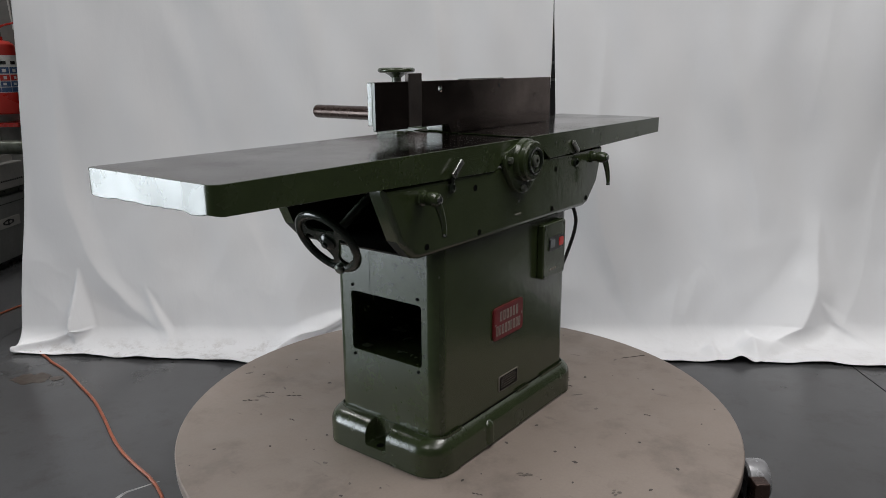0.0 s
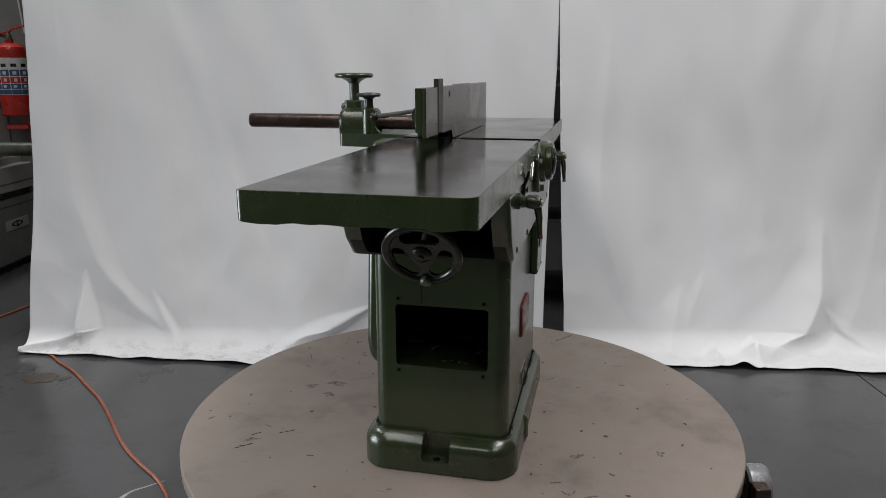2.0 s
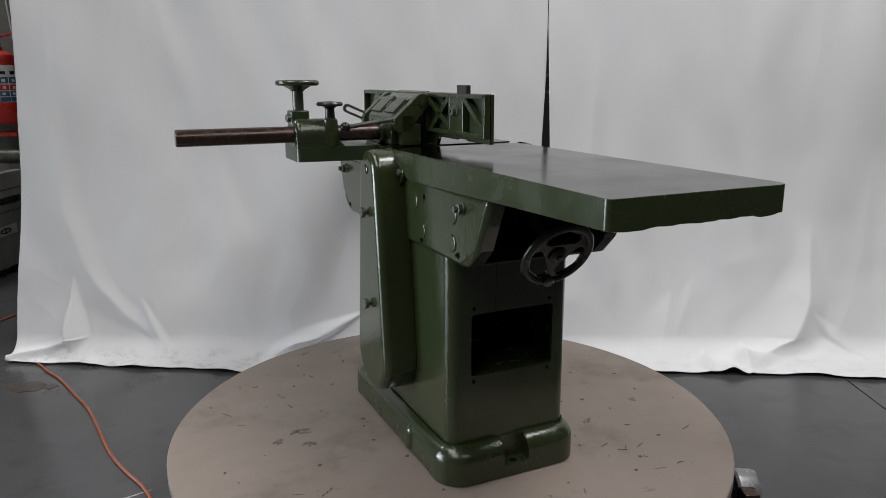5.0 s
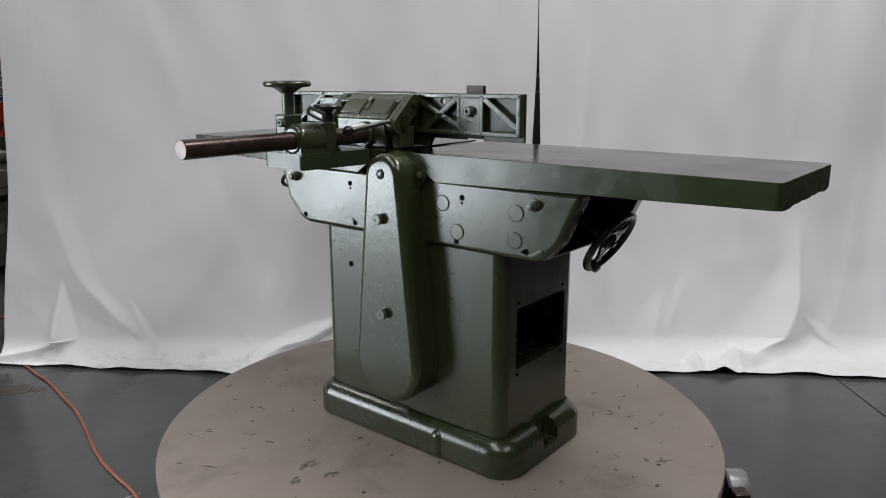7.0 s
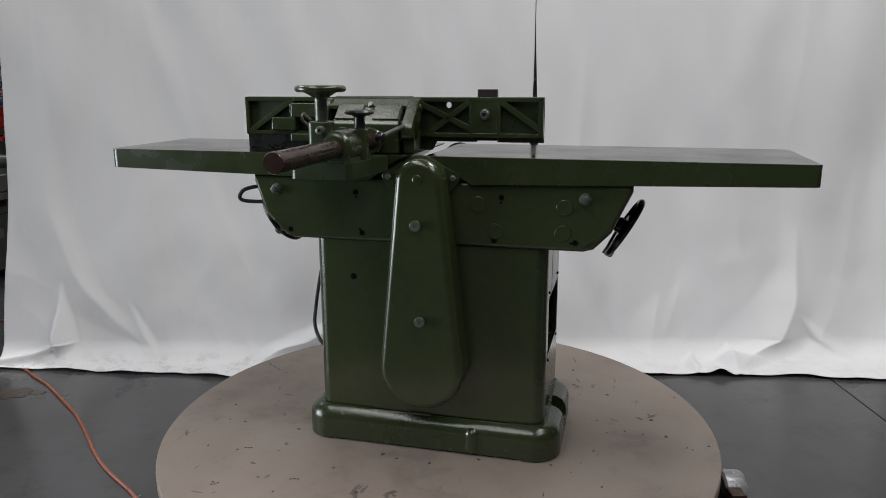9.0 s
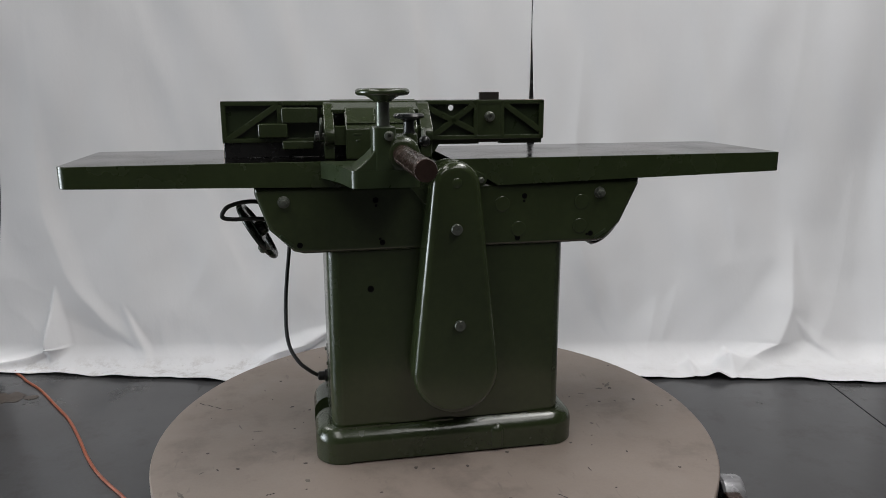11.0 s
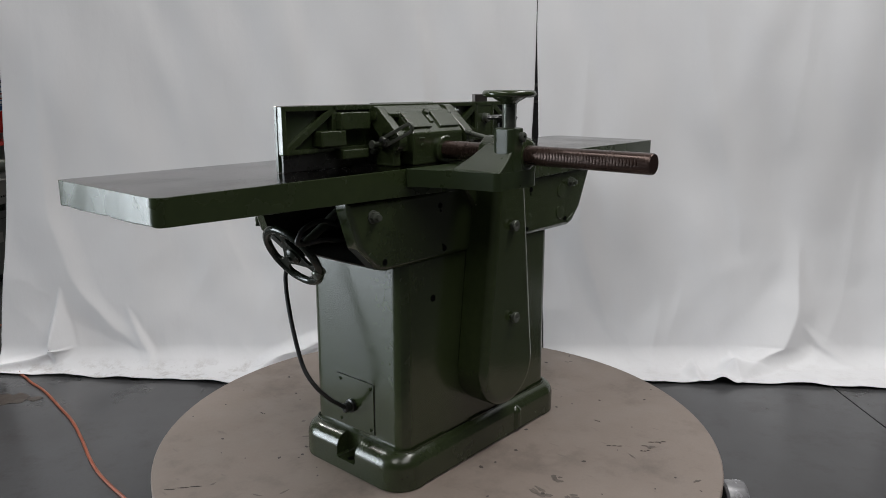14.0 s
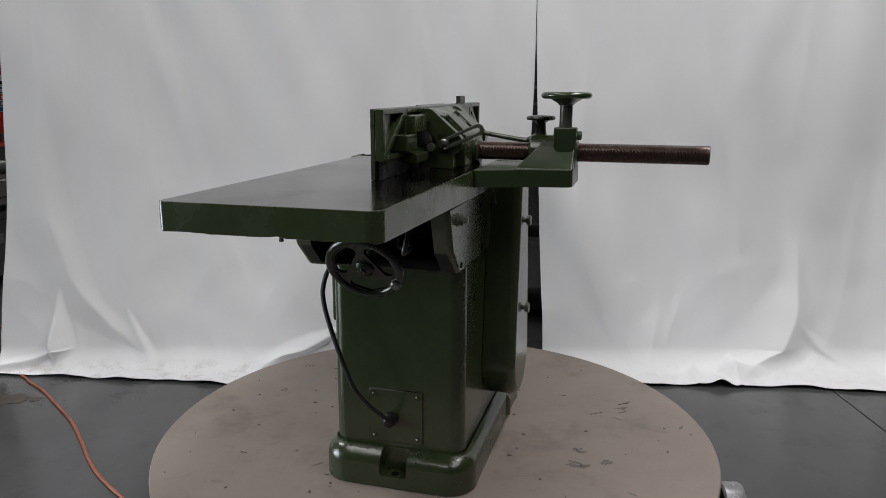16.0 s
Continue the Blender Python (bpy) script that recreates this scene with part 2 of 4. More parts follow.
bm = join(box(RX0 - 0.2, RX0, RY0, -1.80, 0, RH), box(RX0 - 0.2, RX0, 0.28, RY1, 0, RH), box(RX0 - 0.2, RX0, -1.80, 0.28, 2.0, RH))
tagged(part("wall_west", bm, WALL), "grey workshop wall with a part-raised roller door", "wall", kind="structure")
tagged(part("ground", box(-30, RX0 - 0.2, -20, 20, -0.25, -0.02), FLOOR), "concrete yard outside the open door", "ground", kind="structure")

# dried oil stain
STAIN = surface("brown_oil_stain", (0.042, 0.029, 0.021), (0.060, 0.046, 0.037), 0.4, big=14, fine=70, bump=0.05)


def blot(cx, cy, rx, ry, seed, z0, z1, n=26, rough=0.3):
    return prism([(cx + rx * math.cos(2 * math.pi * i / n) * (1 + rough * noise.noise((3 * math.cos(2 * math.pi * i / n), 3 * math.sin(2 * math.pi * i / n), seed))),
                   cy + ry * math.sin(2 * math.pi * i / n) * (1 + rough * noise.noise((3 * math.cos(2 * math.pi * i / n) + 9, 3 * math.sin(2 * math.pi * i / n), seed)))) for i in range(n)], "z", z0, z1)


tagged(part("floor_stain", blot(-1.66, 0.55, 0.075, 0.05, 3.1, 0.0002, 0.0016, rough=0.6), STAIN), "brown dried oil stain on the concrete floor", "stain", kind="structure")
tagged(part("floor_stain", blot(-1.565, 0.555, 0.024, 0.022, 5.1, 0.0002, 0.0014, rough=0.6), STAIN), "brown dried oil stain on the concrete floor", "stain", kind="structure")
CHALK = surface("pale_scuff", (0.36, 0.36, 0.36), (0.2, 0.2, 0.2), 0.7, big=40, fine=200, bump=0.1)
bm = tube([(p[0], p[1], 0.0005) for p in curve_points([(-0.965, -0.27, 0), (-0.95, -0.235, 0), (-0.92, -0.21, 0), (-0.875, -0.175, 0)])], lambda t: 0.006 * (1 - t) ** 0.8 + 0.001, 6)
bm.transform(Matrix.Diagonal((1, 1, 0.15, 1)))
tagged(part("floor_scuff", bm, CHALK), "pale scuff mark on the grey floor", "scuff", kind="structure")


# ---------------------------------------------------------------- curtains
def cloth_material():
    m, nt, b = nodes_of("white_curtain_cloth")
    tc = nt.nodes.new("ShaderNodeTexCoord").outputs["Object"]
    c = blend(nt, ramp(nt, noise_of(nt, tc, 0.9, 5, 0.55), 0.35, 0.7, 0, 1), (0.80, 0.80, 0.815), (0.75, 0.75, 0.768))
    # grime along the hem that has trailed on the floor, and a few marks
    sep = nt.nodes.new("ShaderNodeSeparateXYZ")
    nt.links.new(tc, sep.inputs[0])
    low = ramp(nt, sep.outputs[2], 0.0, 0.05, 1, 0)
    spots = ramp(nt, noise_of(nt, tc, 16, 6, 0.75), 0.50, 0.70, 0, 0.7)
    mul = nt.nodes.new("ShaderNodeMath")
    mul.operation = "MULTIPLY"
    nt.links.new(low, mul.inputs[0]), nt.links.new(spots, mul.inputs[1])
    side = nt.nodes.new("ShaderNodeMath")
    side.operation = "MULTIPLY"
    nt.links.new(mul.outputs[0], side.inputs[0]), nt.links.new(ramp(nt, sep.outputs[0], -0.2, 0.4, 1, 0.3), side.inputs[1])
    c = blend(nt, side.outputs[0], c, (0.27, 0.23, 0.19))
    nt.links.new(c, b.inputs["Base Color"])
    b.inputs["Roughness"].default_value = 0.62
    b.inputs["Sheen Weight"].default_value = 0.1
    bp = nt.nodes.new("ShaderNodeBump")
    bp.inputs["Strength"].default_value, bp.inputs["Distance"].default_value = 0.25, 0.01
    nt.links.new(noise_of(nt, tc, 9, 6, 0.6, (1, 1, 0.5)), bp.inputs["Height"])
    nt.links.new(bp.outputs[0], b.inputs["Normal"])
    return m


CLOTH = cloth_material()
Y_CLOTH, R_BEND, LEAN = 1.02, 0.09, 0.13


def fold(x, s, f):
    """Height of one pulled fold. Its crest runs down through (x, s, height); it slopes off to either side over the two widths."""
    crest, wl, wr = f
    if s > crest[0][1] or s < crest[-1][1]:
        return 0.0
    top = max(c[2] for c in crest)
    i = next(n for n in range(len(crest) - 1) if crest[n + 1][1] <= s <= crest[n][1])
    (xa, sa, ha), (xb, sb, hb) = crest[i], crest[i + 1]
    (xp, sp, hp), (xq, sq, hq) = crest[max(i - 1, 0)], crest[min(i + 2, len(crest) - 1)]
    g, k = sb - sa, (s - sa) / (sb - sa)
    ma, mb = g / (sb - sp), g / (sq - sa)
    e0, e1, e2, e3 = 2 * k ** 3 - 3 * k * k + 1, k ** 3 - 2 * k * k + k, 3 * k * k - 2 * k ** 3, k ** 3 - k * k
    h = max(e0 * ha + e1 * ma * (hb - hp) + e2 * hb + e3 * mb * (hq - ha), 0.0)
    cx = e0 * xa + e1 * ma * (xb - xp) + e2 * xb + e3 * mb * (xq - xa)
    d = x - cx
    w = (wl if d < 0 else wr) * (0.15 + 0.85 * h / top)
    e = max(0.0, 1 - math.sqrt(d * d + 0.00002) / w)
    return h * e * e * (1.6 - 0.6 * e)


def curtain(x0_low, x0_high, x1_low, x1_high, hem, folds, seed, lifts=(), nx=380, nv=210, top=4.38):
    bm = bmesh.new()
    rows = []
    arc = math.pi / 2 * R_BEND
    for j in range(nv + 1):
        v = j / nv
        s = 0.9 * v / 0.62 if v < 0.62 else 0.9 + (top - 0.7) * ((v - 0.62) / 0.38)
        row = []
        for i in range(nx + 1):
            u = i / nx
            k = min(max(s - 0.3, 0) / 1.2, 1.0)
            x = (x0_low + (x0_high - x0_low) * k) * (1 - u) + (x1_low + (x1_high - x1_low) * k) * u
            flat = max(Y_CLOTH - LEAN - R_BEND - hem(x) + 0.022 * noise.noise((x * 3.1, seed, 1.7)) + 0.006 * noise.noise((x * 13, seed, 4.2)), 0.01)
            if s < flat:
                y, z, ny, nz = Y_CLOTH - R_BEND - (flat - s), 0.004, 0.0, 1.0
            elif s < flat + arc:
                a = (s - flat) / R_BEND
                y, z, ny, nz = Y_CLOTH - R_BEND + R_BEND * math.sin(a), 0.004 + R_BEND * (1 - math.cos(a)), -math.sin(a), math.cos(a)
            else:
                y, z, ny, nz = Y_CLOTH, 0.004 + R_BEND + (s - flat - arc), -1.0, 0.0
            y -= LEAN * (max(0.0, 0.9 - z) / 0.9) ** 1.6
            up = min(max((s - 0.05) / 0.5, 0), 1)
            d = 0.022 * up * noise.noise((x * 1.7 + seed, z * 0.32, seed)) + 0.014 * up * noise.noise((x * 5.2 + 0.5 * z, z * 0.75, seed + 7))
            d += 0.016 * up * max(0, noise.noise((x * 3.3 - 1.1 * z, z * 0.5 + x * 0.4, seed + 21))) ** 1.0
            d += 0.0036 * (1 - abs(2 * noise.noise((x * 6.5 + 0.8 * s, s * 5.5 - x, seed + 31)))) * (1 - 0.85 * min(max(s - 0.35, 0) / 0.4, 1))
            d += 0.007 * noise.noise((x * 8, s * 7, seed + 3)) * (1 - 0.75 * up) + 0.010 * up * noise.noise(((x + 0.55 * z) * 4.6, (z - 0.55 * x) * 0.8, seed + 15)) + 0.007 * (1 - up) * (1 + noise.noise((x * 4.3, s * 5, seed + 9)))
            d += sum(fold(x, s, f) for f in folds)
            for lx, lw, lh in lifts:
                d += lh * math.exp(-((x - lx) / lw) ** 2) * math.exp(-(s / 0.09) ** 2)
            row.append(bm.verts.new((x, y + ny * d, max(z + nz * max(d, 0), 0.004))))
        rows.append(row)
    for a, b in zip(rows, rows[1:]):
        for i in range(nx):
            bm.faces.new((a[i], a[i + 1], b[i + 1], b[i]))
    ob = part("backdrop_curtain", bm, CLOTH, sharp=180)
    md = ob.modifiers.new("cloth_thickness", "SOLIDIFY")
    md.thickness, md.offset = 0.002, 0
    return ob


def hem_left(x):
    return 0.80 - 0.11 * (x + 1.88)


def hem_right(x):
    return 0.713 - 0.07 * (x - 0.7)


LEFT_FOLDS = [
    ([(-1.67, 1.5, 0), (-1.665, 0.75, 0.020), (-1.61, 0.56, 0.022), (-1.545, 0.42, 0.020), (-1.38, 0.27, 0.016), (-1.28, 0.19, 0)], 0.26, 0.10),
    ([(-1.632, 0.41, 0), (-1.637, 0.32, 0.032), (-1.643, 0.22, 0.076), (-1.642, 0.15, 0.084), (-1.634, 0.07, 0)], 0.048, 0.085),
    ([(-1.345, 0.38, 0), (-1.27, 0.24, 0.024), (-1.235, 0.17, 0.018), (-1.22, 0.09, 0)], 0.09, 0.03),
    ([(-0.36, 0.42, 0), (-0.50, 0.335, 0.040), (-0.66, 0.22, 0.048), (-0.78, 0.10, 0)], 0.12, 0.05),
    ([(-1.55, 0.17, 0), (-1.66, 0.12, 0.028), (-1.78, 0.06, 0.034), (-1.90, 0.0, 0.022)], 0.14, 0.045),
    ([(-1.36, 2.3, 0), (-1.18, 1.5, 0.010), (-0.95, 0.8, 0.006), (-0.8, 0.5, 0)], 0.22, 0.09),
    ([(-0.75, 2.4, 0), (-0.62, 1.7, 0.009), (-0.5, 1.0, 0)], 0.20, 0.08),
    ([(-0.12, 2.0, 0), (-0.05, 1.2, 0.020), (-0.10, 0.5, 0.01), (-0.1, 0.3, 0)], 0.16, 0.10),
]
RIGHT_FOLDS = [
    ([(1.548, 0.77, 0), (1.549, 0.69, 0.005), (1.546, 0.57, 0.016), (1.528, 0.41, 0.046), (1.455, 0.26, 0.064), (1.33, 0.12, 0.042), (1.24, 0.03, 0)], 0.30, 0.15),
    ([(1.54, 0.40, 0), (1.63, 0.31, 0.013), (1.72, 0.23, 0.007), (1.76, 0.18, 0)], 0.05, 0.10),
    ([(1.05, 0.50, 0), (1.035, 0.43, 0.006), (1.0, 0.33, 0.004), (0.97, 0.24, 0)], 0.05, 0.12),
    ([(0.96, 0.44, 0), (0.93, 0.29, 0.017), (0.90, 0.16, 0.016), (0.88, 0.05, 0)], 0.14, 0.16),
    ([(1.245, 0.24, 0), (1.235, 0.12, 0.050), (1.23, 0.05, 0.020), (1.225, 0.0, 0.006)], 0.08, 0.10),
    ([(1.09, 0.20, 0), (1.07, 0.10, 0.030), (1.06, 0.0, 0.004)], 0.06, 0.05),
    ([(1.80, 1.1, 0), (1.75, 0.55, 0.006), (1.64, 0.27, 0.006), (1.55, 0.14, 0)], 0.08, 0.24),
    ([(0.98, 2.2, 0), (1.13, 1.4, 0.014), (1.28, 0.8, 0.006), (1.3, 0.6, 0)], 0.10, 0.24),
    ([(0.62, 1.5, 0), (0.60, 0.75, 0.016), (0.70, 0.40, 0.008), (0.76, 0.25, 0)], 0.13, 0.13),
    ([(1.45, 2.4, 0), (1.52, 1.6, 0.007), (1.46, 1.0, 0)], 0.12, 0.20),
    ([(2.10, 2.0, 0), (2.0, 1.0, 0.04), (1.95, 0.3, 0.03), (1.93, 0.1, 0)], 0.16, 0.2),
]
tagged(curtain(-1.885, -1.800, 0.358, 0.399, hem_left, LEFT_FOLDS, 2.0), "white cloth backdrop curtain with a grimy hem trailing on the floor", "curtain", "backdrop curtains")
tagged(curtain(0.450, 0.402, 2.2, 2.2, hem_right, RIGHT_FOLDS, 11.0, lifts=((1.15, 0.04, 0.028),)), "white cloth backdrop curtain with pulled folds above the floor", "curtain", "backdrop curtains")


# ---------------------------------------------------------------- turntable
def board_material():
    m, nt, b = nodes_of("worn_beige_board")
    tc = nt.nodes.new("ShaderNodeTexCoord").outputs["Object"]
    c = blend(nt, ramp(nt, noise_of(nt, tc, 2.2, 6, 0.6), 0.35, 0.68, 0, 1), (0.256, 0.210, 0.181), (0.213, 0.174, 0.149))
    c = blend(nt, ramp(nt, noise_of(nt, tc, 4.5, 6, 0.7), 0.54, 0.74, 0, 0.8), c, (0.130, 0.104, 0.088))
    c = blend(nt, ramp(nt, noise_of(nt, tc, 38, 4, 0.6, (1, 0.25, 1)), 0.66, 0.76, 0, 0.6), c, (0.11, 0.09, 0.08))
    c = blend(nt, ramp(nt, noise_of(nt, tc, 120, 2, 0.6), 0.4, 0.7, 0, 0.3), c, (0.2, 0.168, 0.15))
    nt.links.new(c, b.inputs["Base Color"])
    nt.links.new(ramp(nt, noise_of(nt, tc, 6, 6), 0.3, 0.7, 0.4, 0.62), b.inputs["Roughness"])
    bp = nt.nodes.new("ShaderNodeBump")
    bp.inputs["Strength"].default_value, bp.inputs["Distance"].default_value = 0.1, 0.003
    nt.links.new(noise_of(nt, tc, 60, 4), bp.inputs["Height"])
    nt.links.new(bp.outputs[0], b.inputs["Normal"])
    return m


BOARD = board_material()
FLECK = surface("dark_grime_fleck", (0.042, 0.034, 0.030), (0.07, 0.057, 0.05), 0.6, big=30, fine=200, bump=0.1)
SMUDGE = surface("faint_oil_smudge", (0.088, 0.072, 0.062), (0.150, 0.124, 0.108), 0.5, big=30, fine=120, bump=0.05)
DECK = 0.15
R_DECK = 0.828
turntable = tagged(empty("turntable", 0, 0, 0), "round beige board turntable with dark grime flecks", "turntable")
part("deck", lathe([(0, DECK - 0.036), (R_DECK - 0.003, DECK - 0.036), (R_DECK, DECK - 0.033), (R_DECK, DECK - 0.003), (R_DECK - 0.003, DECK), (0, DECK)], 160), BOARD, turntable, "worn beige board")
part("base_drum", lathe([(0, 0), (0.62, 0), (0.62, DECK - 0.036), (0, DECK - 0.036)], 64), WALL, turntable, "grey steel drum")
rnd = random.Random(4)
marks = [(-0.045, 0.688, 0.006), (-0.179, 0.758, 0.003), (-0.199, 0.679, 0.003), (-0.358, 0.561, 0.004), (-0.508, 0.275, 0.004), (-0.098, -0.242, 0.007), (0.042, -0.258, 0.006), (-0.076, -0.443, 0.007), (-0.005, -0.408, 0.004), (0.053, -0.676, 0.007), (-0.082, -0.657, 0.006), (0.489, 0.498, 0.004), (0.1, 0.249, 0.007), (-0.041, 0.266, 0.006), (-0.169, 0.213, 0.006), (-0.059, -0.375, 0.004), (-0.168, -0.486, 0.004), (0.297, -0.5, 0.003), (0.673, 0.055, 0.005), (0.636, 0.155, 0.005), (-0.642, -0.155, 0.007), (-0.682, -0.052, 0.007), (-0.563, -0.057, 0.005), (-0.615, -0.051, 0.004), (-0.368, 0.195, 0.004), (0.103, 0.454, 0.006), (-0.8, -0.021, 0.005), (0.054, 0.262, 0.005), (0.382, -0.181, 0.004), (0.429, -0.056, 0.004), (0.126, -0.54, 0.004), (0.207, 0.354, 0.004)]
for _ in range(42):
    r, a = 0.8 * math.sqrt(rnd.uniform(0.2, 1)), rnd.uniform(0, 2 * math.pi)
    marks.append((r * math.cos(a), r * math.sin(a), rnd.choice((0.0016, 0.002, 0.0025, 0.003, 0.004, 0.006))))
flecks = []
for i, (x, y, r) in enumerate(marks):
    k = rnd.uniform(0.55, 1.0) if r < 0.0045 else rnd.uniform(0.5, 0.75)
    b = blot(0, 0, r, r * k, i * 1.37, 0, 0.0009, 9, 0.7)
    b.transform(pose(x, y, DECK + 0.0001, 0, 0, rnd.uniform(0, 180)))
    flecks.append(b)
streaks = [(-0.252, 0.468, 0.025, 127), (-0.365, 0.347, 0.010, 97), (0.297, -0.492, 0.010, 97), (-0.355, -0.322, 0.015, 107), (-0.373, -0.609, 0.020, 107), (0.479, 0.505, 0.012, 39), (0.489, 0.308, 0.012, 15),
           (0.286, 0.432, 0.015, 15), (-0.282, 0.55, 0.015, 134), (-0.357, 0.553, 0.028, 134), (0.701, -0.274, 0.050, 144), (-0.40, -0.35, 0.014, 60)]
for i, (x, y, ln, turn) in enumerate(streaks):
    for k in range(3):
        b = tube([(ln * t, 0.04 * ln * math.sin(5 * t + i), 0.0) for t in (-0.3, -0.1, 0.1, 0.3)], lambda t: 0.0003 + 0.0013 * math.sin(math.pi * t), 5)
        b.transform(pose(x, y, DECK + 0.0006, 0, 0, turn) @ Matrix.Translation((ln * 0.66 * (k - 1), 0.001 * math.sin(i + 3 * k), 0)))
        flecks.append(b)
for i in range(4):
    r, a = 0.75 * math.sqrt(rnd.uniform(0.25, 1)), rnd.uniform(0, 2 * math.pi)
    ln, bend = rnd.uniform(0.008, 0.028), rnd.uniform(-0.4, 0.4)
    b = tube([(ln * t, ln * bend * t * t, 0.0) for t in (-1, -0.5, 0, 0.5, 1)], lambda t: 0.0003 + 0.0011 * math.sin(math.pi * t), 5)
    b.transform(pose(r * math.cos(a), r * math.sin(a), DECK + 0.0006, 0, 0, rnd.uniform(0, 360)))
    flecks.append(b)
tagged(part("grime_flecks", join(*flecks), FLECK, turntable, "dark flecks and scratches"), kind="stuff")
smudges = []
stains = [(-0.207, -0.37, 0.022, 0.011, 127), (0.104, 0.443, 0.034, 0.020, 77), (-0.145, -0.592, 0.012, 0.016, 77), (-0.452, -0.379, 0.014, 0.009, 77), (0.065, 0.518, 0.015, 0.020, 39), (-0.312, 0.547, 0.020, 0.012, 112), (0.015, 0.441, 0.020, 0.025, 144)]
for i, (x, y, rx, ry, turn) in enumerate(stains):
    for k in range(7):
        b = blot(0, 0, rx * rnd.uniform(0.15, 0.45), ry * rnd.uniform(0.15, 0.4), i * 1.9 + k, 0, 0.0004, 14, 0.9)
        b.transform(pose(x, y, DECK + 0.0001 + 0.00005 * k, 0, 0, turn) @ Matrix.Translation((rx * rnd.uniform(-0.7, 0.7), ry * rnd.uniform(-0.7, 0.7), 0)))
        smudges.append(b)
for i in range(30):
    r, a = 0.77 * math.sqrt(rnd.uniform(0.25, 1)), rnd.uniform(0, 2 * math.pi)
    b = blot(0, 0, rnd.uniform(0.005, 0.020), rnd.uniform(0.0015, 0.006), i * 2.1, 0, 0.0004, 14, 0.9)
    b.transform(pose(r * math.cos(a), r * math.sin(a), DECK + 0.0001, 0, 0, rnd.uniform(0, 180)))
    smudges.append(b)
tagged(part("smudges", join(*smudges), SMUDGE, turntable, "faint oily smudges"), kind="stuff")

# the drive motor beside the turntable, on the floor
MOTOR = surface("grey_motor_casing", (0.27, 0.27, 0.28), (0.20, 0.20, 0.21), 0.25, 0.3, big=14, fine=90, bump=0.05)
motor = tagged(empty("drive_motor", 0.812, -0.272, 0), "shiny grey drive motor beside the turntable edge", "motor")
part("casing", lathe([(0, 0), (0.05, 0), (0.056, 0.006), (0.056, 0.05), (0.052, 0.06), (0.035, 0.066), (0, 0.068)], 32, along("x", -0.03, 0, 0.066)), MOTOR, motor)
part("foot", box(-0.045, 0.03, -0.05, 0.05, 0, 0.02, 0.003), RUBBER, motor, "dark mounting foot")
part("terminal_box", box(-0.03, 0.012, -0.085, -0.03, 0.02, 0.1, 0.006), BAR_STEEL, motor, "brown terminal box")

# orange air hose on the floor
ORANGE = surface("orange_rubber_hose", (0.31, 0.082, 0.036), (0.24, 0.06, 0.027), 0.45, big=12, fine=80, bump=0.08)
hose = [(-2.5, 0.55, 0), (-2.265, 1.246, 0), (-2.19, 1.479, 0), (-2.0, 1.62, 0), (-1.86, 1.35, 0), (-1.81, 0.90, 0), (-1.69, 0.735, 0), (-1.563, 0.62, 0), (-1.43, 0.475, 0), (-1.317, 0.348, 0), (-1.21, 0.20, 0), (-1.134, 0.087, 0), (-1.06, -0.01, 0), (-0.985, -0.09, 0),
        (-0.913, -0.16, 0), (-0.86, -0.225, 0), (-0.82, -0.30, 0), (-0.80, -0.45, 0), (-0.95, -0.9, 0), (-1.4, -1.4, 0)]
tagged(part("air_hose", tube([(p.x, p.y, 0.0052) for p in curve_points(hose, 8)], 0.005, 10), ORANGE), "orange rubber air hose lying on the concrete floor", "hose")


# ---------------------------------------------------------------- the planer; its own space has z = 0 on the deck
planer = tagged(empty("surface_planer", 0, 0, DECK), "green enamelled cast-iron surface planer standing on the turntable", "planer")
XA, XB, YF, YB = -0.340, 0.320, -0.192, 0.165      # column faces

# base with bolt notches at both ends, heavily rounded over, standing on its four corners
bm = prism(rpoly(-0.386, 0.366, -0.219, 0.197, 0.076, 10), "z", 0.002, 0.099)
bm = bevel(bm, 0.042, 8, lambda e: all(v.co.z > 0.09 for v in e.verts))
bm = cut(bm, prism(rpoly(-0.048, 0.026, 0.034, 0.15, 0.008), "x", -0.42, -0.344), prism(rpoly(-0.048, 0.026, 0.034, 0.15, 0.008), "x", 0.324, 0.42),
         box(-0.285, 0.275, -0.30, -0.19, -0.01, 0.0065), box(-0.285, 0.275, 0.168, 0.30, -0.01, 0.0065))
base = part("base", bm, GREEN_ROUGH, planer, "rounded green cast base", 30)
for y in (-0.2025, 0.1805):
    dome = [(0.025, -0.045)] + [(0.025 * math.cos(math.pi / 2 * i / 6), 0.025 * math.sin(math.pi / 2 * i / 6)) for i in range(7)]
    part("jacking_boss", lathe(dome, 20, Matrix.Translation((-0.145, y, 0.058))), GREEN_ROUGH, base)
for x in (-0.366, 0.346):
    part("bolt_hole", lathe([(0.010, 0), (0.010, 0.0008), (0, 0.0008)], 14, Matrix.Translation((x, -0.011, 0.0340))), HOLE, base, "dark bolt hole")

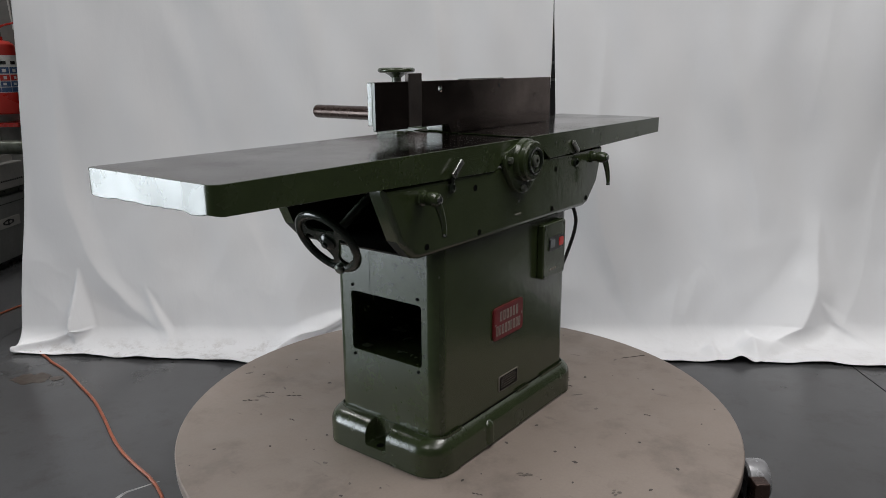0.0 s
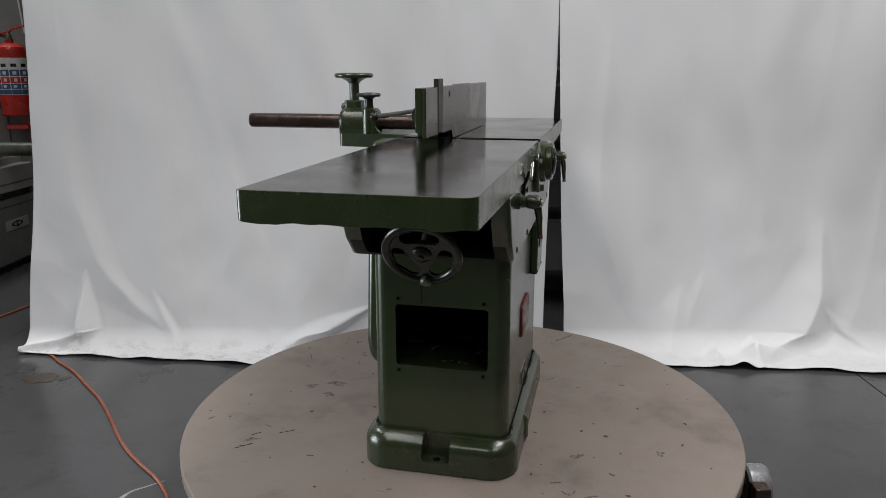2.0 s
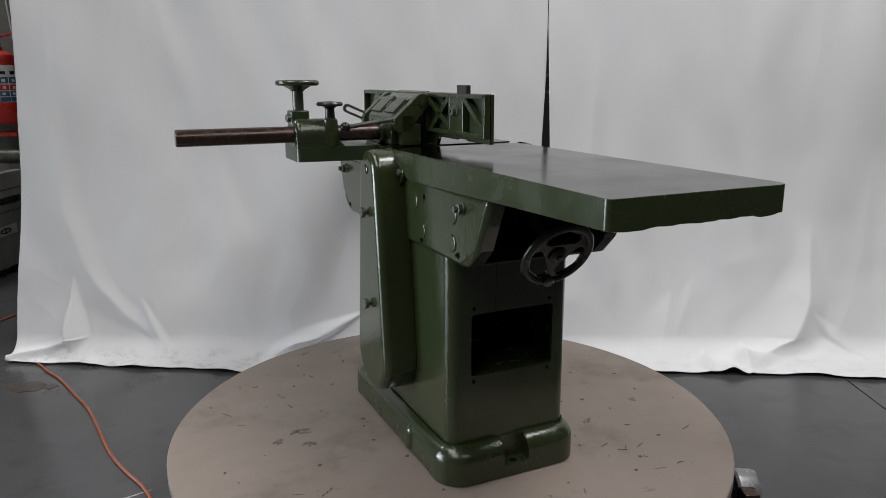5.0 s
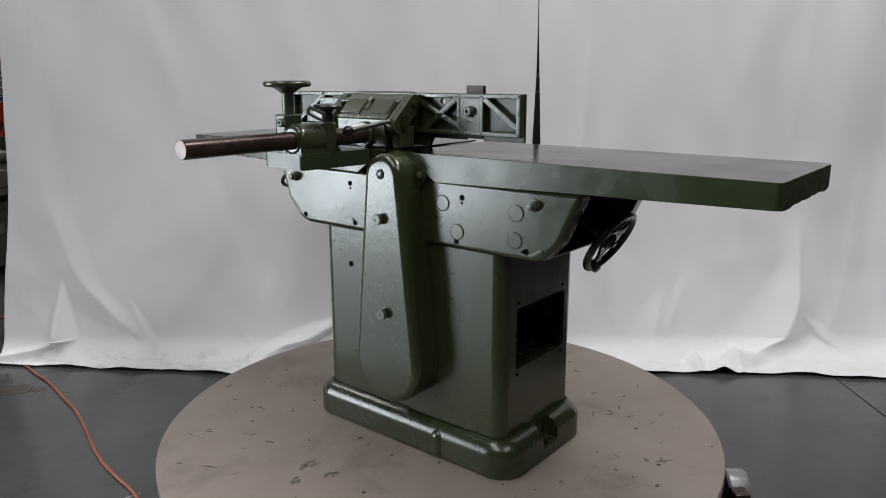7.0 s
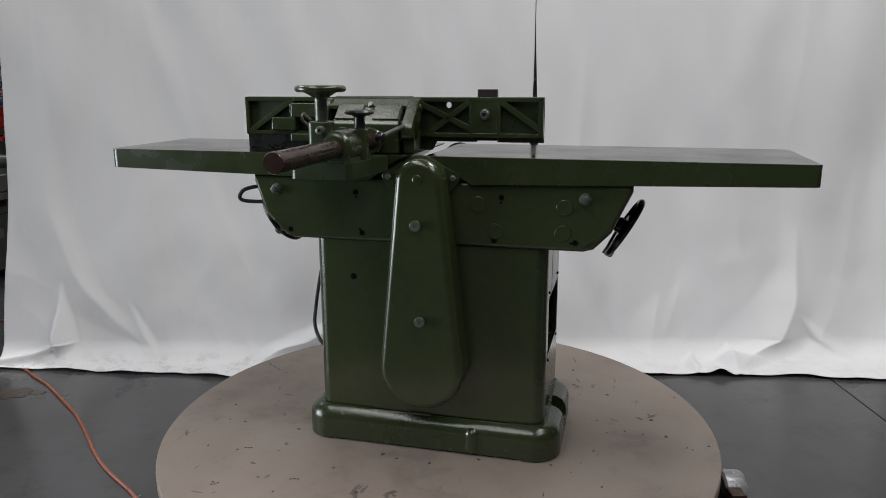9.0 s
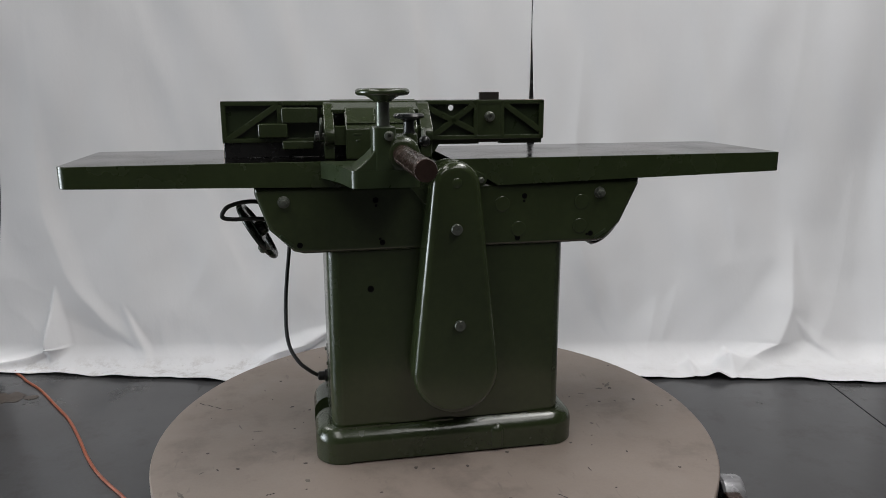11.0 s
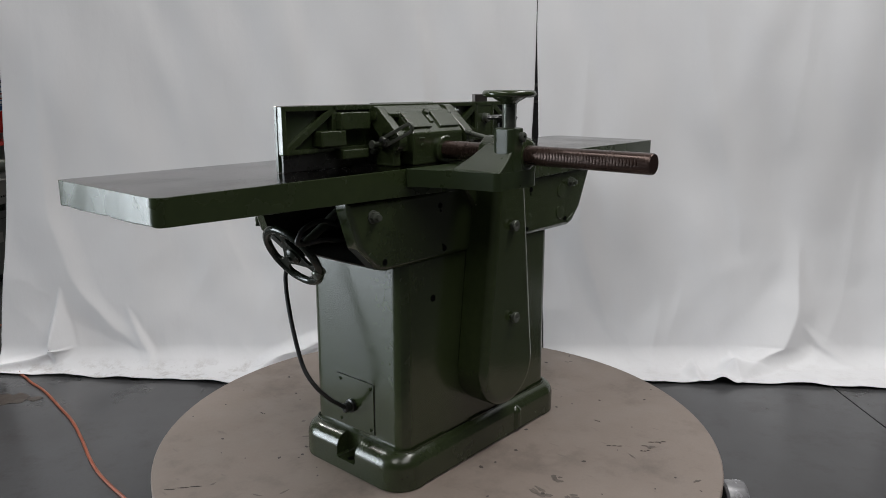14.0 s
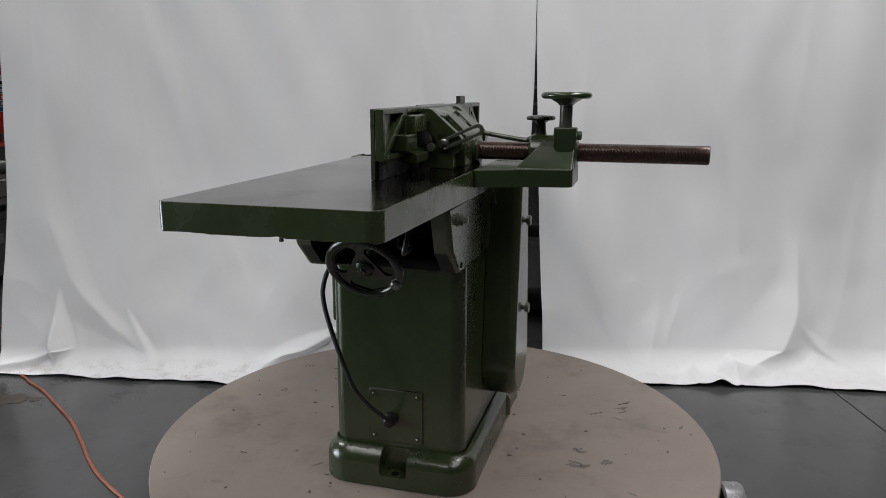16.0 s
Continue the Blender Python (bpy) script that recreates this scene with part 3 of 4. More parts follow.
# hollow column with an open hatch in one end
bm = bevel(prism(rpoly(XA, XB, YF, YB, 0.036, 7), "z", 0.094, 0.600), 0.002, 1)
bm = cut(bm, prism(rpoly(-0.139, 0.103, 0.281, 0.447, 0.010, 4), "x", XA - 0.05, XA + 0.05), box(XA + 0.012, XB - 0.012, YF + 0.012, YB - 0.012, 0.276, 0.59))
for f in bm.faces:
    c = f.calc_center_median()
    if XA + 0.002 < c.x < XB - 0.01 and YF + 0.002 < c.y < YB - 0.002 and 0.1 < c.z < 0.595 and c.x > XA + 0.011:
        f.material_index = 1
column = part("column", bm, [GREEN, GREEN_ROUGH], planer, "green pressed steel column", 40)
for x0, x1, y0, y1 in ((-0.36, -0.24, 0.08, 0.3), (-0.02, 0.05, 0.08, 0.3), (0.16, 0.36, 0.08, 0.3), (-0.36, -0.25, -0.3, -0.12), (0.03, 0.09, -0.3, -0.12), (0.17, 0.36, -0.3, -0.12)):
    lip = cut(prism(rpoly(XA - 0.0075, XB + 0.0075, YF - 0.0075, YB + 0.0075, 0.043, 7), "z", 0.094, 0.1002), prism(rpoly(XA - 0.0045, XB + 0.0045, YF - 0.0045, YB + 0.0045, 0.040, 7), "z", 0.08, 0.12),
              box(-0.5, x0, -0.4, 0.4, 0, 0.2), box(x1, 0.5, -0.4, 0.4, 0, 0.2), box(-0.5, 0.5, -0.4, y0, 0, 0.2), box(-0.5, 0.5, y1, 0.4, 0, 0.2))
    part("base_lip", lip, GREEN_ROUGH, base, "thin broken lip round the column")
part("base_gap", prism(rpoly(XA - 0.0025, XB + 0.0025, YF - 0.0025, YB + 0.0025, 0.038, 7), "z", 0.0955, 0.0985), HOLE, column, "dark gap over the base")
screw = part("hatch_screw", lathe([(0.0045, 0), (0.0045, 0.002), (0.003, 0.003), (0, 0.003)], 10, along("-x", XA, 0, 0)), HOLE, column, "dark screw hole")
screw.location = (0, 0.096, 0.463)
for y, z in ((-0.127, 0.463), (0.096, 0.267), (-0.127, 0.268)):
    again(screw, 0, y, z)
part("seam", box(XA - 0.0006, XA + 0.001, 0.0335, 0.0345, 0.45, 0.60), BLACK, column, "thin dark seam")
part("plug_hole", lathe([(0.009, 0), (0.009, 0.0012), (0, 0.0012)], 16, along("y", 0.205, YB, 0.494)), HOLE, column, "black plugged hole")
cover = part("cable_cover", bevel(prism(rpoly(-0.087, 0.058, 0.113, 0.259, 0.006, 3), "x", XB - 0.001, XB + 0.003), 0.0008, 1), GREEN, column, "green screwed-on cover plate")
part("cover_gap", bevel(prism(rpoly(-0.089, 0.060, 0.111, 0.261, 0.006, 3), "x", XB - 0.001, XB + 0.0012), 0.0005, 1), BLACK, column, "dark gap round the cover")
screw = part("cover_screw", lathe([(0.005, 0), (0.005, 0.003), (0.003, 0.0045), (0, 0.0045)], 12, along("x", XB + 0.003, 0, 0)), GREEN, cover)
screw.location = (0, 0.045, 0.245)
for y, z in ((-0.074, 0.245), (0.045, 0.127), (-0.074, 0.127)):
    again(screw, 0, y, z)
part("cable_gland", lathe([(0.019, 0), (0.019, 0.008), (0.014, 0.010), (0.014, 0.026), (0.009, 0.030), (0, 0.030)], 18, along("x", XB + 0.003, -0.028, 0.178)), BLACK, cover, "black cable gland")

# main frame: two cheeks, floor and end openings
prof = [(-0.430, 0.599), (0.375, 0.599), (0.402, 0.606), (0.462, 0.665), (0.494, 0.758), (0.494, 0.775), (-0.548, 0.775), (-0.548, 0.758), (-0.498, 0.650), (-0.455, 0.606)]
bm = bevel(prism(prof, "y", -0.215, 0.176), 0.015, 4, lambda e: abs(e.verts[0].co.y - e.verts[1].co.y) < 1e-5)
bm = cut(bm, box(-0.7, 0.7, -0.172, 0.132, 0.612, 0.9))
# faces inside the hollow take a near-black colour, darker than the outer enamel
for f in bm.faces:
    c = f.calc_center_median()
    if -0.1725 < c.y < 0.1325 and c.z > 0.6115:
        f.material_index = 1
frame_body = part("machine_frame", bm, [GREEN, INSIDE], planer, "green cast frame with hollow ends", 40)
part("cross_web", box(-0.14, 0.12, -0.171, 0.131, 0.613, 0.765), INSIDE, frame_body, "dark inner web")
SCREWS = ((-0.198, 0.620), (-0.409, 0.624), (-0.216, 0.735), (0.172, 0.623), (0.386, 0.624), (0.188, 0.736))
for side, y in (("-y", -0.215), ("y", 0.176)):
    screw = part("frame_screw", lathe([(0.0075, 0), (0.0075, 0.0012), (0.0045, 0.0014), (0.004, 0.0004), (0, 0.0004)], 14, along(side, 0, y, 0)), HOLE, frame_body, "dark socket screw")
    screw.location = (SCREWS[0][0], 0, SCREWS[0][1])
    for x, z in SCREWS[1:]:
        again(screw, x, 0, z)
pin = part("pin_hole", lathe([(0.0034, 0), (0.0034, 0.0008), (0, 0.0008)], 10, along("y", 0, 0.176, 0)), HOLE, frame_body, "small dark pin hole")
pin.location = (-0.215, 0, 0.721)
for x, z in ((0.187, 0.722), (-0.192, 0.628), (0.178, 0.633), (-0.398, 0.622)):
    again(pin, x, 0, z)
part("oil_hole", lathe([(0.004, 0), (0.004, 0.001), (0, 0.001)], 10, along("-y", -0.012, -0.215, 0.672)), BLACK, frame_body)
part("casting_lug", bevel(box(-0.020, 0.020, -0.003, 0.0015, -0.005, 0.005), 0.0015, 2), GREEN_CAST, frame_body).matrix_basis = pose(-0.438, 0.177, 0.622, 0, 30, 0)
part("casting_lug", bevel(box(-0.020, 0.020, -0.003, 0.0015, -0.005, 0.005), 0.0015, 2), GREEN_CAST, frame_body).matrix_basis = pose(0.420, 0.1755, 0.638, 0, -44, 0)
part("casting_lug", bevel(box(-0.015, 0.015, -0.0015, 0.0015, -0.0015, 0.0015), 0.0006, 1), PALE, frame_body, "pale scratch").matrix_basis = pose(-0.015, -0.2155, 0.638, 0, 0, 0)
disc = part("blanking_disc", lathe([(0.0235, 0), (0.0235, 0.0004), (0.0212, 0.0004), (0.0208, 0.0020), (0.0195, 0.0028), (0.0185, 0.0028), (0.0100, 0.0028), (0, 0.0028)], 28, along("y", 0, 0.176, 0)), GREEN, frame_body, "round painted blanking disc")
disc.location = (-0.154, 0, 0.715)
for x, z in ((-0.201, 0.645), (-0.380, 0.714), (-0.377, 0.647)):
    again(disc, x, 0, z)
nut = part("adjuster_bolt", join(lathe([(0.0155, 0), (0.0155, 0.003), (0.014, 0.004), (0, 0.004)], 20, along("y", 0, 0.176, 0)), lathe([(0.0135, 0.005), (0.0135, 0.014), (0.008, 0.016), (0.008, 0.024), (0, 0.026)], 6, along("y", 0, 0.176, 0))), DULL_STEEL, frame_body, "dull steel bolt")
nut.location = (-0.431, 0, 0.738)
again(nut, 0.422, 0, 0.738)


# ---- tables
def bed(name, prof, x_end, label):
    bm = prism(prof, "y", -0.220, 0.188)
    for side, r in ((1, 0.026), (-1, 0.012)):        # two corners are more worn than the others
        bm = bevel(bm, r, 6, lambda e: all(abs(v.co.x - x_end) < 1e-4 and v.co.y * x_end * side > 0 for v in e.verts) and abs(e.verts[0].co.y - e.verts[1].co.y) < 1e-5 and abs(e.verts[0].co.z - e.verts[1].co.z) > 0.01)
    bm = bevel(bm, 0.0020, 2)
    for i in range(24):
        y = -0.196 + i * 0.0156
        bmesh.ops.bisect_plane(bm, geom=bm.verts[:] + bm.edges[:] + bm.faces[:], plane_co=(0, y, 0), plane_no=(0, 1, 0))
    for v in bm.verts:        # the fettled lower edge of the casting
        if v.co.z < 0.796 and abs(v.co.x - x_end) < 0.03:
            v.co.z += (1.0 if x_end < 0 else 0.35) * 0.005 * noise.noise((v.co.x * 6, v.co.y * 22, x_end)) + 0.0025 * noise.noise((v.co.x * 20, v.co.y * 70, x_end))
    paint_faces(bm, 1, lambda f: f.normal.z > 0.93)
    return part(name, bm, [GREEN_TABLE, BED], planer, label)


bed("infeed_table", [(-0.969, 0.8395), (-0.012, 0.8395), (-0.015, 0.835), (-0.040, 0.827), (-0.137, 0.767), (-0.969, 0.785)], -0.969, "green iron table with ground steel-grey top")
outfeed = bed("outfeed_table", [(0.034, 0.8405), (0.949, 0.8405), (0.949, 0.788), (0.144, 0.771), (0.066, 0.827), (0.037, 0.836)], 0.949, "green iron table with ground steel-grey top")
for x, y in ((0.17, 0.13), (0.72, -0.02), (0.62, 0.11)):
    part("table_hole", lathe([(0.005, 0), (0.005, 0.0004), (0, 0.0004)], 12, Matrix.Translation((x, y, 0.84))), BLACK, outfeed, "small dark hole")
for x in (0.175, 0.225):
    part("table_screw", lathe([(0.004, 0), (0.004, 0.001), (0, 0.001)], 10, along("-y", x, -0.220, 0.812)), BLACK, outfeed)
part("cutter_block", lathe([(0.010, -0.205), (0.034, -0.205), (0.034, 0.178), (0.010, 0.178)], 24, along("y", 0.006, 0, 0.784)), INSIDE, planer, "dull steel cutter block")

# front bearing housing
bm = bevel(prism(hull([(-0.012, 0.766, 0.070), (-0.078, 0.788, 0.028), (-0.020, 0.722, 0.022)], 28), "y", -0.231, -0.214), 0.004, 2)
bearing = part("bearing_housing", bm, GREEN_ROUGH, planer, "round green bearing housing", 40)
part("hub", lathe([(0.058, 0), (0.056, 0.014), (0.052, 0.017), (0.052, 0.029), (0.048, 0.033), (0, 0.033)], 36, along("-y", -0.012, -0.229, 0.784)), GREEN_ROUGH, bearing)
part("bearing_cap", lathe_loop([(0.028, 0), (0.036, 0), (0.036, 0.004), (0.033, 0.006), (0.029, 0.005)], 32, along("-y", -0.012, -0.262, 0.784)), DARK_GREEN, bearing, "ridged cap ring")
part("spindle_nut", lathe([(0.016, 0), (0.016, 0.006), (0.012, 0.009), (0.006, 0.009), (0.005, 0.003), (0, 0.003)], 20, along("-y", -0.012, -0.2615, 0.784)), DULL_STEEL, bearing, "dull steel spindle end")
for x, z in ((-0.086, 0.790), (-0.018, 0.710), (0.052, 0.780)):
    part("bearing_bolt", lathe([(0.010, 0), (0.010, 0.007), (0.007, 0.009), (0, 0.009)], 6, along("-y", x, -0.231, z)), DULL_STEEL, bearing)
# rear bearing flange with two ears
bm = bevel(prism(hull([(0, 0.786, 0.055), (0.090, 0.782, 0.016), (-0.092, 0.784, 0.016), (0.05, 0.735, 0.016), (-0.05, 0.735, 0.016)], 24), "y", 0.175, 0.190), 0.003, 2)
flange = part("rear_bearing_flange", bm, GREEN_ROUGH, planer, "green eared bearing flange", 40)
for x in (0.088, -0.090):
    part("flange_bolt", lathe([(0.009, 0), (0.009, 0.006), (0.006, 0.008), (0, 0.008)], 6, along("y", x, 0.190, 0.783)), DULL_STEEL, flange)

# belt guard
bm = prism(hull([(-0.012, 0.775, 0.064), (-0.014, 0.268, 0.117)], 48), "y", 0.1665, 0.258)
bm = bevel(bm, 0.022, 7, lambda e: all(v.co.y > 0.256 for v in e.verts))
guard = part("belt_guard", bm, GREEN, planer, "teardrop green belt guard", 40)
knob = part("guard_knob", lathe([(0.007, 0), (0.007, 0.006), (0.0135, 0.007), (0.0145, 0.009), (0.0145, 0.016), (0.013, 0.018), (0.005, 0.018), (0.004, 0.016), (0, 0.016)], 20, along("y", 0, 0.258, 0)), DULL_STEEL, guard, "knurled dull steel knob")
knob.location = (-0.009, 0, 0.668)
again(knob, -0.018, 0, 0.410)
part("guard_screw", lathe([(0.013, 0), (0.013, 0.002), (0.010, 0.004), (0, 0.004)], 18, along("y", -0.012, 0.2575, 0.786)), GREEN, guard)

# ---- switch box, plates
box_ = part("switch_box", bevel(prism(rpoly(0.131, 0.264, 0.413, 0.579, 0.010, 4), "y", -0.214, YF), 0.005, 3), GREEN, planer, "green switch box", 40)
part("bezel", bevel(prism(rpoly(0.163, 0.250, 0.495, 0.537, 0.004, 3), "y", -0.2165, -0.213), 0.001, 1), BLACK, box_, "black rocker bezel")
part("start_button", bevel(prism(rpoly(0.171, 0.195, 0.504, 0.528, 0.004, 3), "y", -0.2176, -0.215), 0.0012, 2), GREY_BUTTON, box_, "grey start button")
part("stop_button", bevel(prism(rpoly(0.218, 0.245, 0.503, 0.529, 0.006, 4), "y", -0.2182, -0.215), 0.0012, 2), RED_BUTTON, box_, "red stop button")
for i, (x, w) in enumerate(((0.175, 0.008), (0.185, 0.006), (0.195, 0.009), (0.206, 0.006))):
    part("maker_bar", box(x - w / 2, x + w / 2, -0.2146, -0.2135, 0.435, 0.441), PALE, box_, "pale bar of worn lettering")
for x, z in ((0.142, 0.568), (0.253, 0.568), (0.142, 0.424), (0.253, 0.424)):
    part("box_screw", lathe([(0.004, 0), (0.004, 0.0015), (0, 0.002)], 10, along("-y", x, -0.214, z)), BLACK, box_)
plate = part("name_plate", bevel(prism(rpoly(-0.101, 0.051, 0.289, 0.384, 0.012, 4), "y", -0.198, YF), 0.002, 2), RED_PLATE, planer, "red enamel plate with pale raised bars")
part("plate_rim", cut(prism(rpoly(-0.097, 0.047, 0.293, 0.380, 0.010, 4), "y", -0.1990, -0.1975), prism(rpoly(-0.0945, 0.0445, 0.2955, 0.3775, 0.008, 4), "y", -0.21, -0.19)), RED_PLATE, plate)
for row, (z, xs, w) in enumerate(((0.356, [-0.066 + i * 0.0165 for i in range(6)], 0.0105), (0.317, [-0.084 + i * 0.0142 for i in range(9)], 0.0092))):
    for x in xs:
        letter = cut(prism([(x - w / 2, z - 0.014), (x + w / 2, z - 0.014), (x + w / 2, z + 0.014), (x - w / 2, z + 0.014)], "y", -0.1992, -0.1978), box(x - 0.0016, x + 0.0016, -0.21, -0.19, z - 0.010, z + 0.010))
        part("plate_bar", letter, PALE, plate, "pale raised bar")
for x, z in ((-0.092, 0.336), (0.042, 0.340)):
    part("rivet", lathe([(0.003, 0), (0.003, 0.001), (0, 0.002)], 10, along("-y", x, -0.198, z)), PALE, plate)
data = part("data_plate", bevel(prism(rpoly(-0.066, 0.033, 0.127, 0.173, 0.004, 3), "y", -0.1945, YF), 0.0006, 1), PALE, planer, "small black data plate with pale lines")
part("plate_face", prism(rpoly(-0.063, 0.030, 0.1295, 0.1705, 0.003, 3), "y", -0.1952, -0.1940), HOLE, data, "black face")
for i, (x0, x1) in enumerate(((-0.045, 0.012), (-0.056, 0.022), (-0.056, 0.018), (-0.056, 0.024), (-0.056, 0.010))):
    part("text_bar", box(x0, x1, -0.1956, -0.1950, 0.1648 - i * 0.0068, 0.1660 - i * 0.0068), PALE, data)

# ---- locking levers and table stops on the front
for n, (x, z) in enumerate(((-0.431, 0.742), (0.409, 0.750))):
    barrel = lathe([(0.018, 0), (0.018, 0.009), (0.0140, 0.011), (0.0130, 0.022), (0.0155, 0.026), (0.0170, 0.042), (0.0140, 0.052), (0.009, 0.055), (0, 0.055)], 22, along("-y", x, -0.215, z))
    arm = tube(curve_points([(x + 0.002, -0.256, z - 0.004), (x + 0.007, -0.262, z - 0.016), (x + 0.015, -0.265, z - 0.040), (x + 0.021, -0.266, z - 0.064), (x + 0.020, -0.268, z - 0.080)]), lambda t: 0.0105 - 0.0055 * t, 12)
    lever = part("locking_lever", join(barrel, arm), GREEN_ROUGH, planer, "green curved locking lever")
    part("lever_cap", lathe([(0.0085, 0), (0.0085, 0.004), (0, 0.006)], 14, along("-y", x, -0.2695, z)), STEEL, lever, "bright cap")
    part("lever_nub", lathe([(0.0058, 0), (0.0066, 0.003), (0.004, 0.008), (0, 0.009)], 12, Matrix.Translation((x + 0.020, -0.268, z - 0.087))), DARK_GREEN, lever)
for pivot, tip, lean in (((-0.316, -0.214, 0.749), (-0.315, -0.231, 0.796), 42), ((0.306, -0.202, 0.743), (0.287, -0.222, 0.793), -42)):
    stop = part("table_stop", lathe([(0.013, 0), (0.013, 0.006), (0.008, 0.008), (0.008, -0.215 - pivot[1] + 0.006), (0, -0.215 - pivot[1] + 0.006)], 16, along("-y", pivot[0], -0.215, pivot[2])), DARK_GREEN, planer, "dark stop with a bright swivel tab")
    part("stop_rod", tube([pivot, tuple((p + q) / 2 for p, q in zip(pivot, tip)), tip], 0.0045, 8), DARK_GREEN, stop)
    tab = part("swivel_tab", bevel(box(-0.024, 0.024, -0.0035, 0.0035, -0.007, 0.007), 0.002, 2), STEEL, stop, "bright steel tab")
    tab.matrix_basis = pose(tip[0], tip[1] - 0.004, tip[2], 0, -lean, 0)


# ---- elevating handwheels below the table ends
def elevating_wheel(x, y, z, lean, handle_turn):
    m = pose(x, y, z, 0, lean, 0)        # the wheel's axis is the local z
    rim = part("elevating_handwheel", ring(0.083, 0.0105, 40, 12, 0.9, m), DARK_GREEN, planer, "dark enamelled spoked handwheel")
    part("wheel_hub", lathe([(0, -0.028), (0.017, -0.028), (0.022, -0.020), (0.022, 0.004), (0.015, 0.010), (0.008, 0.011), (0.007, 0.016), (0, 0.016)], 20, m), DARK_GREEN, rim)
    web = lathe([(0, -0.009), (0.079, -0.004), (0.079, 0.003), (0, -0.001)], 40)
    for i in range(3):
        a = handle_turn + 60 + 120 * i
        spots = [(rr * math.cos(radians(a + d)), rr * math.sin(radians(a + d)), q) for d, rr, q in ((-33, 0.0555, 0.0155), (0, 0.0535, 0.0195), (33, 0.0555, 0.0155))]
        web = cut(web, prism(hull(spots, 18), "z", -0.05, 0.05))
    web = bevel(web, 0.002, 2, None, 50)
    web.transform(m)
    part("wheel_web", web, DARK_GREEN, rim, "broad three-armed web", 40)
    a = radians(handle_turn)
    part("handle_boss", lathe([(0.013, -0.012), (0.013, 0.012), (0.009, 0.016), (0, 0.016)], 16, m @ Matrix.Translation((0.080 * math.cos(a), 0.080 * math.sin(a), 0))), DULL_STEEL, rim, "dull boss for the handle")
    part("screw_shaft", lathe([(0.011, -0.30), (0.011, -0.02), (0, -0.02)], 14, m), DULL_STEEL, rim, "dull steel screw shaft")
    return rim


elevating_wheel(-0.530, -0.018, 0.632, -121, 180)
elevating_wheel(0.503, -0.021, 0.630, 122, 60)

# ---- power cable
cable = [(0.345, -0.028, 0.178), (0.362, -0.020, 0.190), (0.382, -0.018, 0.206), (0.405, -0.025, 0.226), (0.430, -0.051, 0.263), (0.439, -0.084, 0.309), (0.438, -0.117, 0.387),
         (0.431, -0.146, 0.461), (0.424, -0.163, 0.516), (0.419, -0.165, 0.555), (0.408, -0.152, 0.600), (0.388, -0.125, 0.640), (0.33, -0.09, 0.665), (0.25, -0.06, 0.67)]
part("power_cable", tube(curve_points(cable, 6), 0.0058, 10), RUBBER, planer, "black rubber power cable")
loop = [(0.30, 0.02, 0.66), (0.44, 0.06, 0.71), (0.505, 0.092, 0.730), (0.56, 0.102, 0.722), (0.580, 0.104, 0.704), (0.580, 0.100, 0.690), (0.555, 0.094, 0.684), (0.49, 0.085, 0.682), (0.40, 0.03, 0.66), (0.28, -0.02, 0.65)]
part("motor_cable", tube(curve_points(loop, 6), 0.0058, 10), RUBBER, planer, "black rubber motor cable looping out")

# ---- fence carrier bolted to the outfeed table
carrier = part("fence_carrier", bevel(prism([(0.085, 0.186), (0.330, 0.186), (0.285, 0.300), (0.262, 0.413), (0.108, 0.413)], "z", 0.800, 0.8405), 0.014, 5, lambda e: abs(e.verts[0].co.z - e.verts[1].co.z) > 0.01), GREEN_CAST, planer, "green cast fence carrier", 40)
bm = bevel(prism([(0.258, 0.832), (0.257, 0.8415), (0.244, 0.850), (0.225, 0.867), (0.207, 0.890), (0.196, 0.900), (0.112, 0.898), (0.110, 0.832)], "y", 0.292, 0.4115), 0.004, 3)
for v in bm.verts:        # the web narrows towards the pinion block
    if v.co.y < 0.35:
        v.co.y += min(max((v.co.z - 0.838) / 0.055, 0), 1) * 0.055 - 0.022
part("carrier_web", bm, GREEN_CAST, carrier)
part("bar_sleeve", lathe([(0.0265, 0), (0.037, 0), (0.041, 0.003), (0.0425, 0.008), (0.0425, 0.104), (0.0415, 0.111), (0.038, 0.117), (0.032, 0.1205), (0.0265, 0.1215)], 36, along("y", 0.147, 0.293, 0.874)), GREEN_ROUGH, carrier, "", 40)
part("pinion_block", bevel(prism(rpoly(0.161, 0.215, 0.358, 0.4135, 0.014, 5), "z", 0.838, 0.938), 0.004, 3), GREEN_CAST, carrier)
part("block_screw", lathe([(0.011, 0), (0.011, 0.010), (0.008, 0.012), (0.004, 0.012), (0.004, 0.006), (0, 0.006)], 14, along("y", 0.178, 0.412, 0.918)), DULL_STEEL, carrier)
part("clamp_post", lathe([(0.0205, 0.838), (0.0205, 0.908), (0.0195, 0.914), (0.016, 0.917), (0, 0.917)], 24, Matrix.Translation((0.117, 0.314, 0))), GREEN_ROUGH, carrier)
wheel = part("pinion_handwheel", ring(0.052, 0.0095, 40, 12, 0.85, Matrix.Translation((0.188, 0.385, 1.014))), GREEN, planer, "green dished handwheel on a post")
part("wheel_dish", lathe([(0, 0.991), (0.018, 0.991), (0.022, 0.996), (0.050, 1.012), (0.050, 1.017), (0.018, 1.006), (0.010, 1.012), (0, 1.012)], 36, Matrix.Translation((0.188, 0.385, 0))), GREEN, wheel)
part("pinion_shaft", lathe([(0.0155, 0.936), (0.0155, 0.993), (0, 0.993)], 20, Matrix.Translation((0.188, 0.385, 0))), DULL_STEEL, wheel, "dull steel shaft")
